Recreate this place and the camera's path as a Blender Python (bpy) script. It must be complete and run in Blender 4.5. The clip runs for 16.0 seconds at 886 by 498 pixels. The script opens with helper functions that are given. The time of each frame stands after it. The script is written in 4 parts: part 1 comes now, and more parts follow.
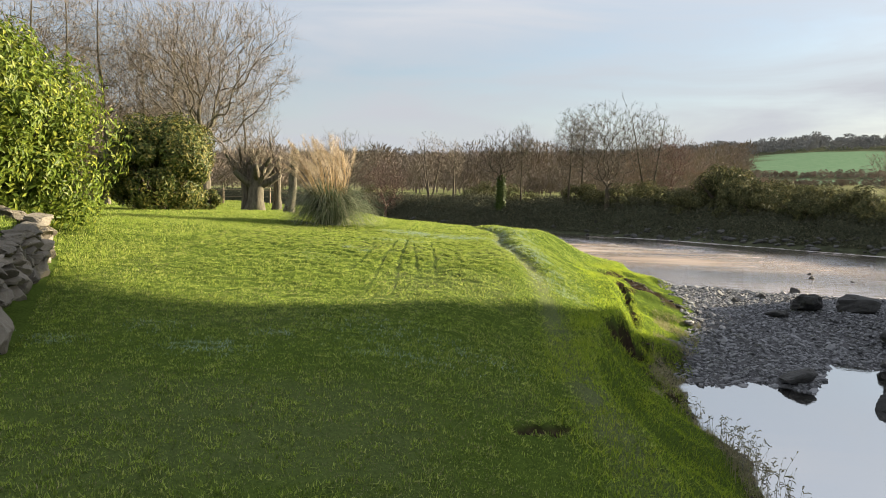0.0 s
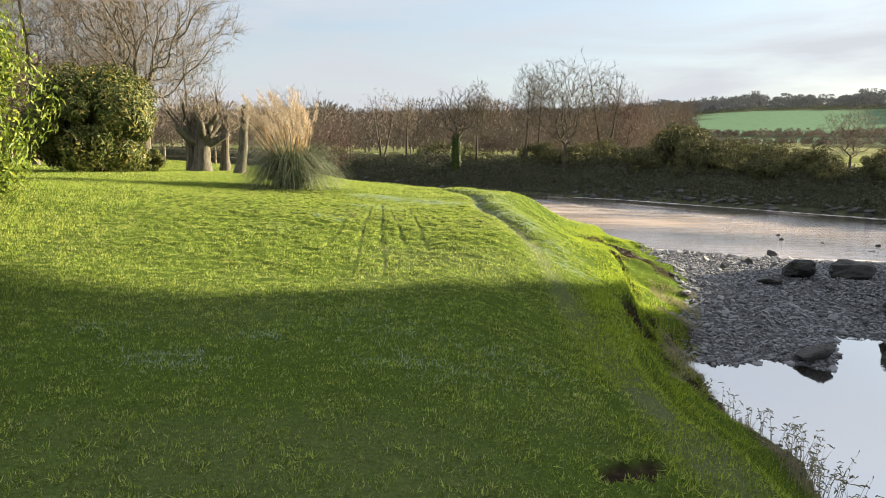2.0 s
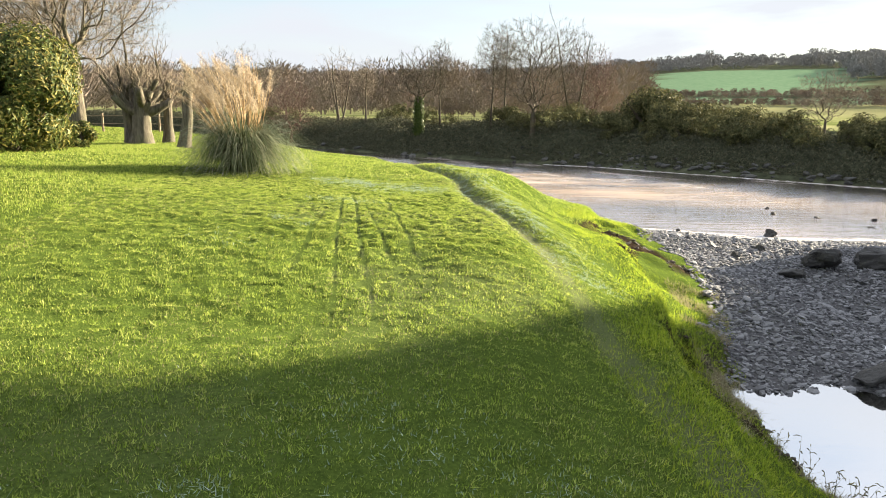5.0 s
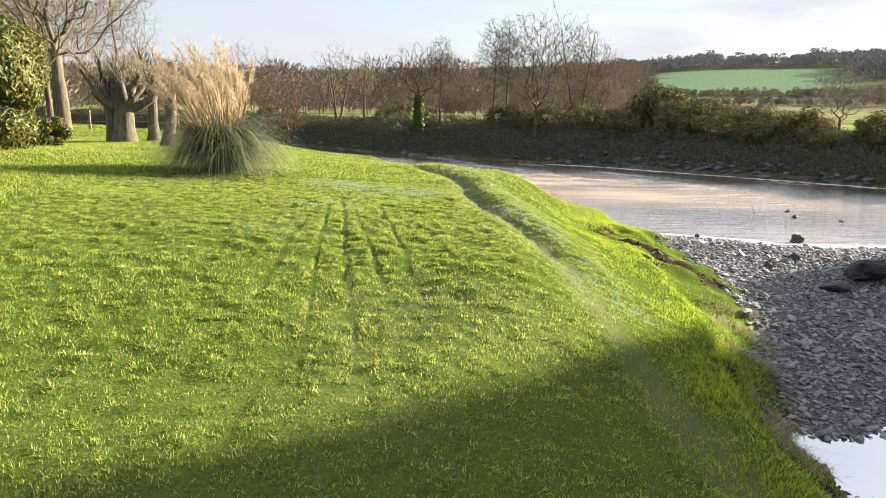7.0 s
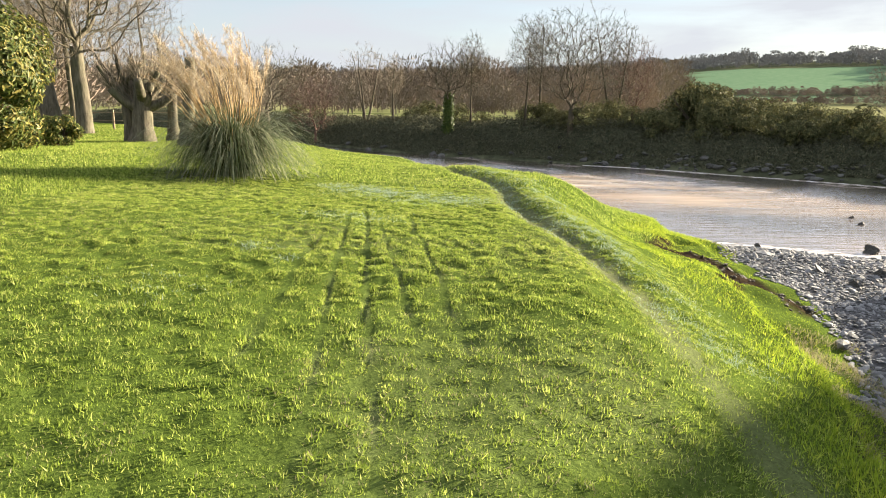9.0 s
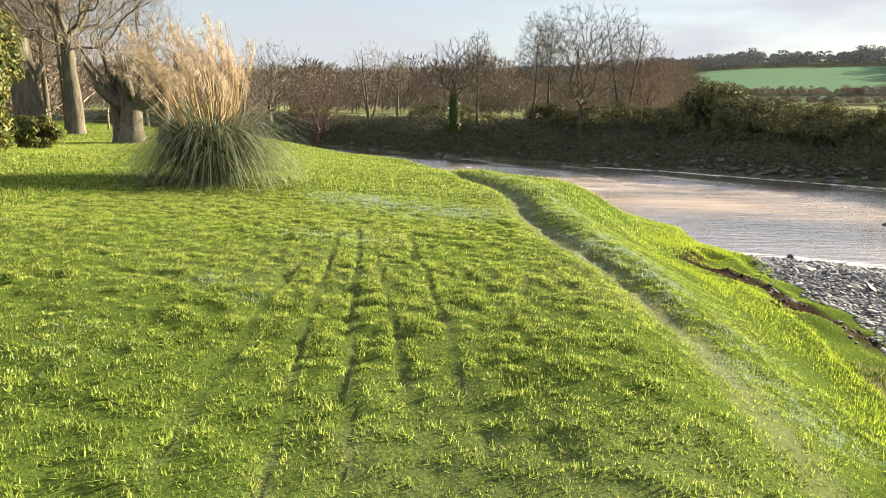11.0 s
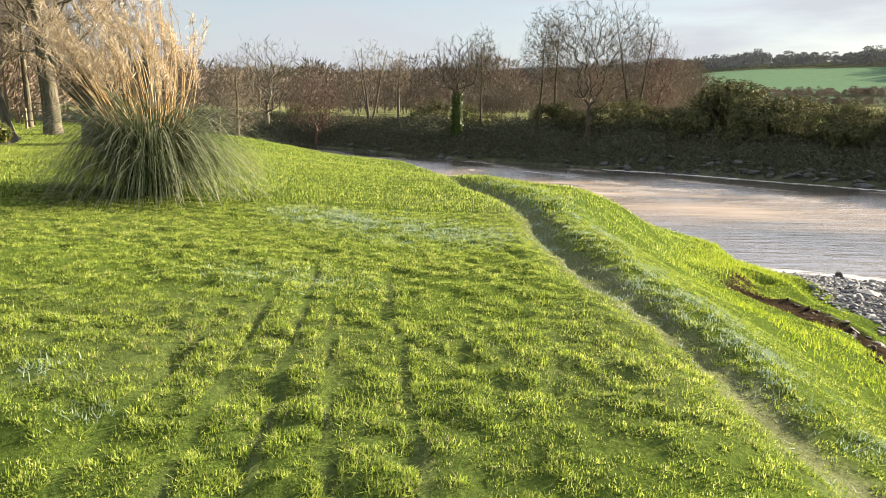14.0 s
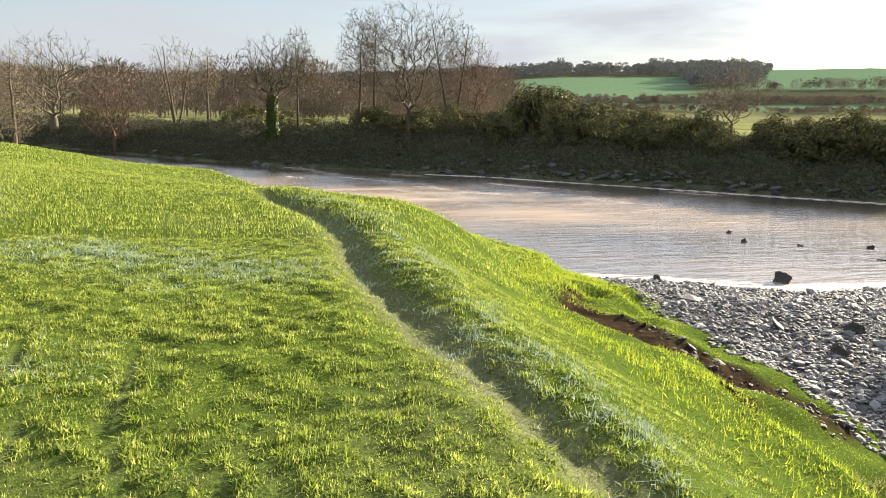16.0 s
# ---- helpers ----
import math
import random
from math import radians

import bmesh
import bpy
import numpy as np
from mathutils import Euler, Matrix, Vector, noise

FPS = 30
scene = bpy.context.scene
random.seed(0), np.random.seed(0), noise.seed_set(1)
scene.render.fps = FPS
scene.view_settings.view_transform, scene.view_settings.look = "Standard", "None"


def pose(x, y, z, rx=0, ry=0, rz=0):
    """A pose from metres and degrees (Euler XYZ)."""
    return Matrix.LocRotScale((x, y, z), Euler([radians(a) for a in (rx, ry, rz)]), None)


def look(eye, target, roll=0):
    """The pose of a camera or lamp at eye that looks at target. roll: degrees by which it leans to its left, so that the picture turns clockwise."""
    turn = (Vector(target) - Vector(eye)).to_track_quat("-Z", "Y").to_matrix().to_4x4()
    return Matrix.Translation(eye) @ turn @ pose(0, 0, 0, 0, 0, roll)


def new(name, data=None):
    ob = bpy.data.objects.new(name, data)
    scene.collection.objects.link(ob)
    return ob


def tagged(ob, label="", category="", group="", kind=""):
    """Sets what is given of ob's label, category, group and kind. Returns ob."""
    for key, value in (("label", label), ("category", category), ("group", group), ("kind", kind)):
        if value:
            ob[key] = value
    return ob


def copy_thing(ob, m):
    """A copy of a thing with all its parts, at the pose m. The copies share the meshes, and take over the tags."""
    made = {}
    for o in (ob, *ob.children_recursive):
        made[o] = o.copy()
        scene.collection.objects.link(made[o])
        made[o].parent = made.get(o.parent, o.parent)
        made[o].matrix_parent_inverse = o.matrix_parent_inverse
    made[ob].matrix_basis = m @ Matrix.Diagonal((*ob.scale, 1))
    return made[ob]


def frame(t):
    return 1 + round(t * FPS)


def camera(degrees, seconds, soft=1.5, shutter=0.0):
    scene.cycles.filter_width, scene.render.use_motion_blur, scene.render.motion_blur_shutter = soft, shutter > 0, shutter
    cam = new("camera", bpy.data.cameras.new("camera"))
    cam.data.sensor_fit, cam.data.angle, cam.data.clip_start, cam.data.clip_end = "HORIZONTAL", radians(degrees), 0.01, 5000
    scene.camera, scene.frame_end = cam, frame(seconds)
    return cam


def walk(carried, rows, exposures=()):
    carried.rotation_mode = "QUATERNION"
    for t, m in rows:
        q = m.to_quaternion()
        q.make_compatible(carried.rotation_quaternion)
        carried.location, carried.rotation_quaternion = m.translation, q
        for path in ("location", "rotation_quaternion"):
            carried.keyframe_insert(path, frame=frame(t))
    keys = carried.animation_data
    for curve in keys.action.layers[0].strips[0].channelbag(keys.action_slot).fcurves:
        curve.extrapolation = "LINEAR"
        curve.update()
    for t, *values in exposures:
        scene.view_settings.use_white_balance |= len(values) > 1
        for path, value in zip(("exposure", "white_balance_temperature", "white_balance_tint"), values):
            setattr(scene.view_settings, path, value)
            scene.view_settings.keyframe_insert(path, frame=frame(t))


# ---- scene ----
cam = camera(64.3, 16.0, soft=1.0)
PATH = [
    (0, (1.036, 0.369, 1.646), (0.911, 2.357, 1.469), 0.9),
    (0.5, (0.797, 0.749, 1.665), (0.676, 2.736, 1.473), 0.8),
    (1, (0.634, 1.089, 1.648), (0.562, 3.075, 1.417), 0.8),
    (1.5, (0.451, 1.479, 1.706), (0.443, 3.462, 1.449), 0.9),
    (2, (0.297, 1.8, 1.665), (0.324, 3.778, 1.375), 0.9),
    (2.5, (0.088, 2.131, 1.853), (0.179, 4.097, 1.496), 0.9),
    (3, (-0.032, 2.48, 1.899), (0.092, 4.439, 1.511), 0.9),
    (3.5, (-0.108, 2.857, 1.955), (0.032, 4.812, 1.561), 0.9),
    (4, (-0.178, 3.248, 1.995), (-0.036, 5.203, 1.599), 0.8),
    (6.5, (-0.052, 5.375, 1.878), (0.101, 7.329, 1.481), 0.7),
    (7, (-0.058, 5.689, 1.856), (0.09, 7.643, 1.458), 0.8),
    (7.5, (-0.09, 6.124, 1.838), (0.052, 8.079, 1.441), 0.8),
    (8, (-0.08, 6.523, 1.811), (0.055, 8.478, 1.413), 0.8),
    (8.5, (-0.092, 6.918, 1.775), (0.017, 8.875, 1.377), 0.8),
    (9, (-0.094, 7.278, 1.772), (-0.025, 9.237, 1.373), 0.7),
    (11.5, (-0.067, 9.026, 1.735), (-0.015, 10.985, 1.336), 0.7),
    (12, (-0.085, 9.377, 1.69), (-0.037, 11.336, 1.291), 0.7),
    (12.5, (-0.103, 9.775, 1.673), (-0.058, 11.735, 1.275), 0.7),
    (13, (-0.046, 10.136, 1.662), (-0.003, 12.095, 1.264), 0.7),
    (13.5, (0.031, 10.488, 1.642), (0.073, 12.448, 1.245), 0.7),
    (14, (0.098, 10.789, 1.654), (0.142, 12.749, 1.258), 0.7),
    (14.5, (0.238, 11.169, 1.606), (0.302, 13.129, 1.214), 0.7),
    (15, (0.307, 11.466, 1.619), (0.458, 13.423, 1.235), 0.7),
    (15.5, (0.342, 11.841, 1.639), (0.632, 13.783, 1.258), 0.9),
    (16, (0.421, 12.119, 1.643), (0.947, 14.012, 1.265), 1.0),
]
walk(cam, [(t, look(eye, target, roll)) for t, eye, target, roll in PATH],
     exposures=((0.0, 1.68), (1.0, 1.75), (2.0, 1.88), (3.0, 2.12), (4.0, 2.2), (8.0, 2.05), (12.0, 1.9), (16.0, 1.84)))

# ---- world, sun ----
SUN_AZ, SUN_EL = radians(62), radians(16)      # right of the way ahead; above the horizon
sun_dir = Vector((math.sin(SUN_AZ) * math.cos(SUN_EL), math.cos(SUN_AZ) * math.cos(SUN_EL), math.sin(SUN_EL)))
world = bpy.data.worlds.new("sky")
scene.world = world
world.use_nodes = True
wn, wl = world.node_tree.nodes, world.node_tree.links
wn.clear()
sky = wn.new("ShaderNodeTexSky")
sky.sky_type, sky.sun_disc, sky.sun_elevation, sky.sun_rotation = 'NISHITA', False, SUN_EL, SUN_AZ
sky.air_density, sky.dust_density, sky.ozone_density = 1.0, 0.7, 1.5
coord = wn.new("ShaderNodeTexCoord")
stretch = wn.new("ShaderNodeMapping")
stretch.inputs["Scale"].default_value = (1.0, 0.8, 5.5)
stretch.inputs["Rotation"].default_value = (radians(5), radians(-4), 0)
wl.new(coord.outputs["Generated"], stretch.inputs["Vector"])
cloud = wn.new("ShaderNodeTexNoise")
cloud.inputs["Scale"].default_value, cloud.inputs["Detail"].default_value, cloud.inputs["Roughness"].default_value = 2.2, 7, 0.55
cloud.inputs["Distortion"].default_value = 0.6
wl.new(stretch.outputs["Vector"], cloud.inputs["Vector"])
veil = wn.new("ShaderNodeMapRange")
veil.inputs["From Min"].default_value, veil.inputs["From Max"].default_value = 0.36, 0.66
veil.inputs["To Min"].default_value, veil.inputs["To Max"].default_value = 0.42, 0.97
wl.new(cloud.outputs["Fac"], veil.inputs["Value"])
over = wn.new("ShaderNodeMix")
over.data_type = 'RGBA'
# thin cloud, brighter towards the zenith as an overcast sky is
split = wn.new("ShaderNodeSeparateXYZ")
wl.new(coord.outputs["Generated"], split.inputs["Vector"])
lift = wn.new("ShaderNodeMapRange")
lift.inputs["From Min"].default_value, lift.inputs["From Max"].default_value = 0.14, 0.6
lift.inputs["To Min"].default_value, lift.inputs["To Max"].default_value = 1.0, 1.75
wl.new(split.outputs["Z"], lift.inputs["Value"])
white = wn.new("ShaderNodeVectorMath")
white.operation = 'SCALE'
white.inputs[0].default_value = (3.75, 3.9, 4.2)
wl.new(lift.outputs["Result"], white.inputs["Scale"])
wl.new(white.outputs["Vector"], over.inputs["B"])
wl.new(veil.outputs["Result"], over.inputs["Factor"])
wl.new(sky.outputs["Color"], over.inputs["A"])
back = wn.new("ShaderNodeBackground")
back.inputs["Strength"].default_value = 0.05
wl.new(over.outputs["Result"], back.inputs["Color"])
wl.new(back.outputs["Background"], wn.new("ShaderNodeOutputWorld").inputs["Surface"])
lamp = bpy.data.lights.new("sun", 'SUN')
lamp.energy, lamp.angle, lamp.color = 6.4, radians(0.6), (1.0, 0.87, 0.64)
sun = new("sun", lamp)
sun.matrix_world = look(sun_dir * 100, (0, 0, 0))

# ---- materials ----


def material(name, build):
    mat = bpy.data.materials.new(name)
    mat.use_nodes = True
    nt = mat.node_tree
    nt.nodes.clear()
    out = nt.nodes.new("ShaderNodeOutputMaterial")
    nt.links.new(build(nt), out.inputs["Surface"])
    return mat


def node(nt, kind, **values):
    n = nt.nodes.new(kind)
    for key, value in values.items():
        n.inputs[key.replace("_", " ")].default_value = value
    return n


def coords(nt, which="Object"):
    return nt.nodes.new("ShaderNodeTexCoord").outputs[which]


def noise_at(nt, vec, scale, detail=4, rough=0.6):
    n = node(nt, "ShaderNodeTexNoise", Scale=scale, Detail=detail, Roughness=rough)
    nt.links.new(vec, n.inputs["Vector"])
    return n.outputs["Fac"]


def ramp(nt, fac, *stops):
    n = nt.nodes.new("ShaderNodeValToRGB")
    el = n.color_ramp.elements
    while len(el) < len(stops):
        el.new(0.5)
    for e, (p, c) in zip(el, stops):
        e.position, e.color = p, (*c, 1)
    nt.links.new(fac, n.inputs["Fac"])
    return n.outputs["Color"]


def mix(nt, fac, a, b):
    n = nt.nodes.new("ShaderNodeMix")
    n.data_type = 'RGBA'
    for socket, v in (("Factor", fac), ("A", a), ("B", b)):
        if isinstance(v, bpy.types.NodeSocket):
            nt.links.new(v, n.inputs[socket])
        elif socket == "Factor":
            n.inputs[socket].default_value = v
        else:
            n.inputs[socket].default_value = (*v, 1)
    return n.outputs["Result"]


def remap(nt, v, a, b, c=0.0, d=1.0):
    n = node(nt, "ShaderNodeMapRange")
    n.inputs["From Min"].default_value, n.inputs["From Max"].default_value = a, b
    n.inputs["To Min"].default_value, n.inputs["To Max"].default_value = c, d
    nt.links.new(v, n.inputs["Value"])
    return n.outputs["Result"]


def bump(nt, height, strength, distance):
    n = node(nt, "ShaderNodeBump", Strength=strength, Distance=distance)
    nt.links.new(height, n.inputs["Height"])
    return n.outputs["Normal"]


def principled(nt, color, rough=0.8, normal=None, spec=0.3, **more):
    n = node(nt, "ShaderNodeBsdfPrincipled", **more)
    n.inputs["Specular IOR Level"].default_value = spec
    for socket, v in (("Base Color", color), ("Roughness", rough), ("Normal", normal)):
        if isinstance(v, bpy.types.NodeSocket):
            nt.links.new(v, n.inputs[socket])
        elif socket == "Roughness":
            n.inputs[socket].default_value = v
        elif socket == "Base Color":
            n.inputs[socket].default_value = (*v, 1)
    return n.outputs["BSDF"]


def attribute(nt, name):
    n = nt.nodes.new("ShaderNodeAttribute")
    n.attribute_name = name
    return n.outputs["Fac"]


def ground_mat(nt):
    p = coords(nt)
    fine, mid, big = noise_at(nt, p, 38, 5, 0.7), noise_at(nt, p, 3.1, 5, 0.65), noise_at(nt, p, 0.35, 3)
    turf = mix(nt, remap(nt, mid, 0.3, 0.7), (0.026, 0.043, 0.01), (0.052, 0.08, 0.015))
    turf = mix(nt, remap(nt, fine, 0.35, 0.75), turf, (0.105, 0.145, 0.028))
    worn = mix(nt, remap(nt, fine, 0.3, 0.7), (0.075, 0.08, 0.04), (0.17, 0.18, 0.1))
    col = mix(nt, attribute(nt, "worn"), turf, worn)
    earth = ramp(nt, noise_at(nt, p, 9, 6, 0.7), (0.3, (0.014, 0.01, 0.007)), (0.55, (0.035, 0.025, 0.017)), (0.75, (0.075, 0.06, 0.035)))
    col = mix(nt, attribute(nt, "earth"), col, earth)
    rough = ramp(nt, noise_at(nt, p, 1.3, 7, 0.72), (0.32, (0.03, 0.034, 0.022)), (0.52, (0.07, 0.075, 0.045)), (0.72, (0.13, 0.135, 0.085)))
    col = mix(nt, attribute(nt, "rough"), col, rough)
    field = mix(nt, remap(nt, big, 0.35, 0.65), (0.1, 0.17, 0.1), (0.135, 0.2, 0.125))
    col = mix(nt, attribute(nt, "field"), col, field)
    pale = mix(nt, remap(nt, mid, 0.3, 0.7), (0.2, 0.2, 0.09), (0.3, 0.29, 0.15))
    col = mix(nt, attribute(nt, "pale"), col, pale)
    cell = node(nt, "ShaderNodeTexVoronoi", Scale=14.0)
    nt.links.new(p, cell.inputs["Vector"])
    stones = mix(nt, cell.outputs["Distance"], (0.045, 0.044, 0.046), (0.14, 0.137, 0.14))
    col = mix(nt, attribute(nt, "gravel"), col, stones)
    return principled(nt, col, 0.9, bump(nt, fine, 0.6, 0.03), 0.0)


def blade_mat(low, mid, high, gloss=0.5, through_amount=0.35):
    def build(nt):
        g = nt.nodes.new("ShaderNodeNewGeometry")
        patch = noise_at(nt, coords(nt), 0.9, 4, 0.6)
        c = ramp(nt, g.outputs["Random Per Island"], (0.0, low), (0.5, mid), (1.0, high))
        c = mix(nt, remap(nt, patch, 0.35, 0.7, 0, 0.5), c, mid)
        c = mix(nt, remap(nt, noise_at(nt, coords(nt), 4.5, 5, 0.65), 0.45, 0.7, 0, 0.3), c, low)
        c = mix(nt, remap(nt, noise_at(nt, coords(nt), 16, 4, 0.6), 0.44, 0.64, 0, 0.75), c, low)
        skin = principled(nt, c, gloss, None, 0.1)
        t = node(nt, "ShaderNodeBsdfTranslucent")
        nt.links.new(c, t.inputs["Color"])
        m = node(nt, "ShaderNodeMixShader", Fac=through_amount)
        nt.links.new(skin, m.inputs[1])
        nt.links.new(t.outputs["BSDF"], m.inputs[2])
        return m.outputs["Shader"]
    return build


def bark_mat(dark, light, moss=0.0):
    def build(nt):
        p = coords(nt)
        st = nt.nodes.new("ShaderNodeMapping")
        st.inputs["Scale"].default_value = (9, 9, 1.6)
        nt.links.new(p, st.inputs["Vector"])
        grain = noise_at(nt, st.outputs["Vector"], 1.0, 7, 0.7)
        c = ramp(nt, grain, (0.3, dark), (0.7, light))
        c = mix(nt, remap(nt, noise_at(nt, p, 1.1, 4), 0.45, 0.7, 0, moss), c, (0.07, 0.085, 0.03))
        return principled(nt, c, 0.9, bump(nt, grain, 0.9, 0.05), 0.2)
    return build


def wood_mat(nt):
    p = coords(nt)
    c = ramp(nt, noise_at(nt, p, 0.11, 3, 0.5), (0.35, (0.11, 0.08, 0.06)), (0.5, (0.2, 0.165, 0.125)), (0.62, (0.26, 0.19, 0.15)), (0.72, (0.13, 0.13, 0.085)))
    g = nt.nodes.new("ShaderNodeNewGeometry")
    c = mix(nt, remap(nt, g.outputs["Random Per Island"], 0, 1, 0, 0.35), c, (0.24, 0.2, 0.165))
    return principled(nt, c, 0.9, None, 0.1)


def stone_mat(dark, light, spread=0.35, patches=0.45):
    def build(nt):
        p = coords(nt)
        info = nt.nodes.new("ShaderNodeObjectInfo")
        g = nt.nodes.new("ShaderNodeNewGeometry")
        a = node(nt, "ShaderNodeMath")
        a.operation = 'ADD'
        nt.links.new(info.outputs["Random"], a.inputs[0])
        nt.links.new(g.outputs["Random Per Island"], a.inputs[1])
        f = nt.nodes.new("ShaderNodeMath")
        f.operation = 'FRACT'
        nt.links.new(a.outputs[0], f.inputs[0])
        grain = noise_at(nt, p, 14, 7, 0.75)
        c = ramp(nt, grain, (0.25, dark), (0.75, light))
        tint = mix(nt, f.outputs[0], tuple(v * (1 - spread) for v in dark), tuple(min(1, v * (1 + spread)) for v in light))
        c = mix(nt, 0.5, c, tint)
        lichen = remap(nt, noise_at(nt, p, 5, 5, 0.7), 0.6, 0.72, 0, patches)
        c = mix(nt, lichen, c, (0.24, 0.24, 0.19))
        return principled(nt, c, 0.75, bump(nt, grain, 0.7, 0.02), 0.35)
    return build


def water_mat(nt):
    p = coords(nt)
    st = nt.nodes.new("ShaderNodeMapping")
    st.inputs["Rotation"].default_value = (0, 0, radians(38))
    st.inputs["Scale"].default_value = (0.3, 1.5, 1)
    nt.links.new(p, st.inputs["Vector"])
    ripples = noise_at(nt, st.outputs["Vector"], 2.6, 5, 0.6)
    b = node(nt, "ShaderNodeBump", Distance=0.4)
    nt.links.new(ripples, b.inputs["Height"])
    nt.links.new(remap(nt, attribute(nt, "flow"), 0, 1, 0.008, 0.28), b.inputs["Strength"])
    bed = mix(nt, remap(nt, noise_at(nt, p, 0.16, 3), 0.35, 0.7), (0.18, 0.165, 0.165), (0.46, 0.36, 0.3))
    bed = mix(nt, remap(nt, noise_at(nt, p, 7, 5, 0.7), 0.4, 0.6, 0, 1), bed, mix(nt, attribute(nt, "foam"), bed, (0.75, 0.76, 0.78)))
    bed = mix(nt, attribute(nt, "flow"), (0.02, 0.018, 0.014), bed)
    sheen = principled(nt, bed, remap(nt, attribute(nt, "flow"), 0, 1, 0.02, 0.08), b.outputs["Normal"], 0.5, IOR=10.0)
    # broken white water, and a warm matt patch in mid-stream
    froth = node(nt, "ShaderNodeMath")
    froth.operation = 'MULTIPLY'
    nt.links.new(attribute(nt, "foam"), froth.inputs[0])
    nt.links.new(remap(nt, noise_at(nt, st.outputs["Vector"], 3.5, 5, 0.7), 0.38, 0.56), froth.inputs[1])
    patch_share = node(nt, "ShaderNodeMath")
    patch_share.operation = 'MULTIPLY'
    nt.links.new(attribute(nt, "warm_patch"), patch_share.inputs[0])
    nt.links.new(remap(nt, noise_at(nt, st.outputs["Vector"], 0.5, 5, 0.6), 0.35, 0.65, 0.1, 0.6), patch_share.inputs[1])
    matt = principled(nt, mix(nt, froth.outputs[0], (0.5, 0.37, 0.27), (0.8, 0.8, 0.82)), 0.6, None, 0.3)
    both = node(nt, "ShaderNodeMath")
    both.operation = 'MAXIMUM'
    nt.links.new(froth.outputs[0], both.inputs[0])
    nt.links.new(patch_share.outputs[0], both.inputs[1])
    m = node(nt, "ShaderNodeMixShader")
    nt.links.new(both.outputs[0], m.inputs["Fac"])
    nt.links.new(sheen, m.inputs[1])
    nt.links.new(matt, m.inputs[2])
    return m.outputs["Shader"]


M = {
    "ground": material("ground", ground_mat),
    "grass": material("grass", blade_mat((0.06, 0.095, 0.018), (0.315, 0.415, 0.058), (0.66, 0.65, 0.21), 0.55, 0.4)),
    "tuft": material("tuft", blade_mat((0.11, 0.17, 0.018), (0.33, 0.43, 0.035), (0.58, 0.57, 0.08), 0.55, 0.45)),
    "straw": material("straw", blade_mat((0.2, 0.17, 0.09), (0.34, 0.3, 0.18), (0.48, 0.43, 0.28), 0.7, 0.3)),
    "frost": material("frost", blade_mat((0.2, 0.28, 0.18), (0.34, 0.42, 0.33), (0.52, 0.58, 0.54), 0.6, 0.25)),
    "pampas_leaf": material("pampas_leaf", blade_mat((0.04, 0.055, 0.022), (0.13, 0.155, 0.075), (0.52, 0.5, 0.36), 0.4, 0.25)),
    "pampas_stem": material("pampas_stem", blade_mat((0.3, 0.19, 0.085), (0.5, 0.37, 0.2), (0.68, 0.56, 0.38), 0.6, 0.3)),
    "pampas_plume": material("pampas_plume", blade_mat((0.4, 0.31, 0.21), (0.56, 0.46, 0.34), (0.72, 0.63, 0.5), 0.7, 0.4)),
    "leaf_bright": material("leaf_bright", blade_mat((0.035, 0.06, 0.01), (0.14, 0.19, 0.022), (0.34, 0.34, 0.055), 0.4, 0.3)),
    "leaf_dark": material("leaf_dark", blade_mat((0.03, 0.05, 0.015), (0.1, 0.12, 0.03), (0.42, 0.33, 0.1), 0.4, 0.25)),
    "gorse": material("gorse", blade_mat((0.04, 0.048, 0.022), (0.11, 0.115, 0.05), (0.3, 0.26, 0.12), 0.7, 0.15)),
    "bramble": material("bramble", blade_mat((0.038, 0.04, 0.026), (0.1, 0.105, 0.066), (0.22, 0.21, 0.13), 0.8, 0.1)),
    "ivy": material("ivy", blade_mat((0.03, 0.05, 0.012), (0.06, 0.085, 0.02), (0.1, 0.13, 0.03), 0.4, 0.15)),
    "bark_grey": material("bark_grey", bark_mat((0.035, 0.03, 0.022), (0.19, 0.16, 0.118), 0.45)),
    "bark_brown": material("bark_brown", bark_mat((0.035, 0.028, 0.02), (0.12, 0.098, 0.07), 0.3)),
    "bark_red": material("bark_red", bark_mat((0.05, 0.03, 0.024), (0.17, 0.1, 0.075))),
    "cut_wood": material("cut_wood", bark_mat((0.16, 0.12, 0.08), (0.34, 0.27, 0.19))),
    "twig": material("twig", bark_mat((0.1, 0.08, 0.058), (0.26, 0.21, 0.155))),
    "wood_far": material("wood_far", wood_mat),
    # ridge woods: distance haze is mixed into this pale grey
    "ridge_haze": material("ridge_haze", bark_mat((0.15, 0.15, 0.145), (0.24, 0.235, 0.225))),
    "rock": material("rock", stone_mat((0.014, 0.0135, 0.013), (0.065, 0.062, 0.058), 0.35, 0.1)),
    "bank_stone": material("bank_stone", stone_mat((0.022, 0.022, 0.02), (0.085, 0.083, 0.074), 0.5, 0.15)),
    "gravel": material("gravel", stone_mat((0.05, 0.05, 0.053), (0.2, 0.198, 0.203), 0.7, 0.15)),
    "wallstone": material("wallstone", stone_mat((0.06, 0.05, 0.036), (0.21, 0.18, 0.137), 0.4, 0.3)),
    "clod": material("clod", stone_mat((0.016, 0.011, 0.008), (0.06, 0.045, 0.03), 0.4, 0.0)),
    "plain": material("plain", stone_mat((0.2, 0.19, 0.17), (0.36, 0.33, 0.3))),
    "water": material("water", water_mat),
}

# ---- helpers for meshes ----
W = -1.72      # the river's level


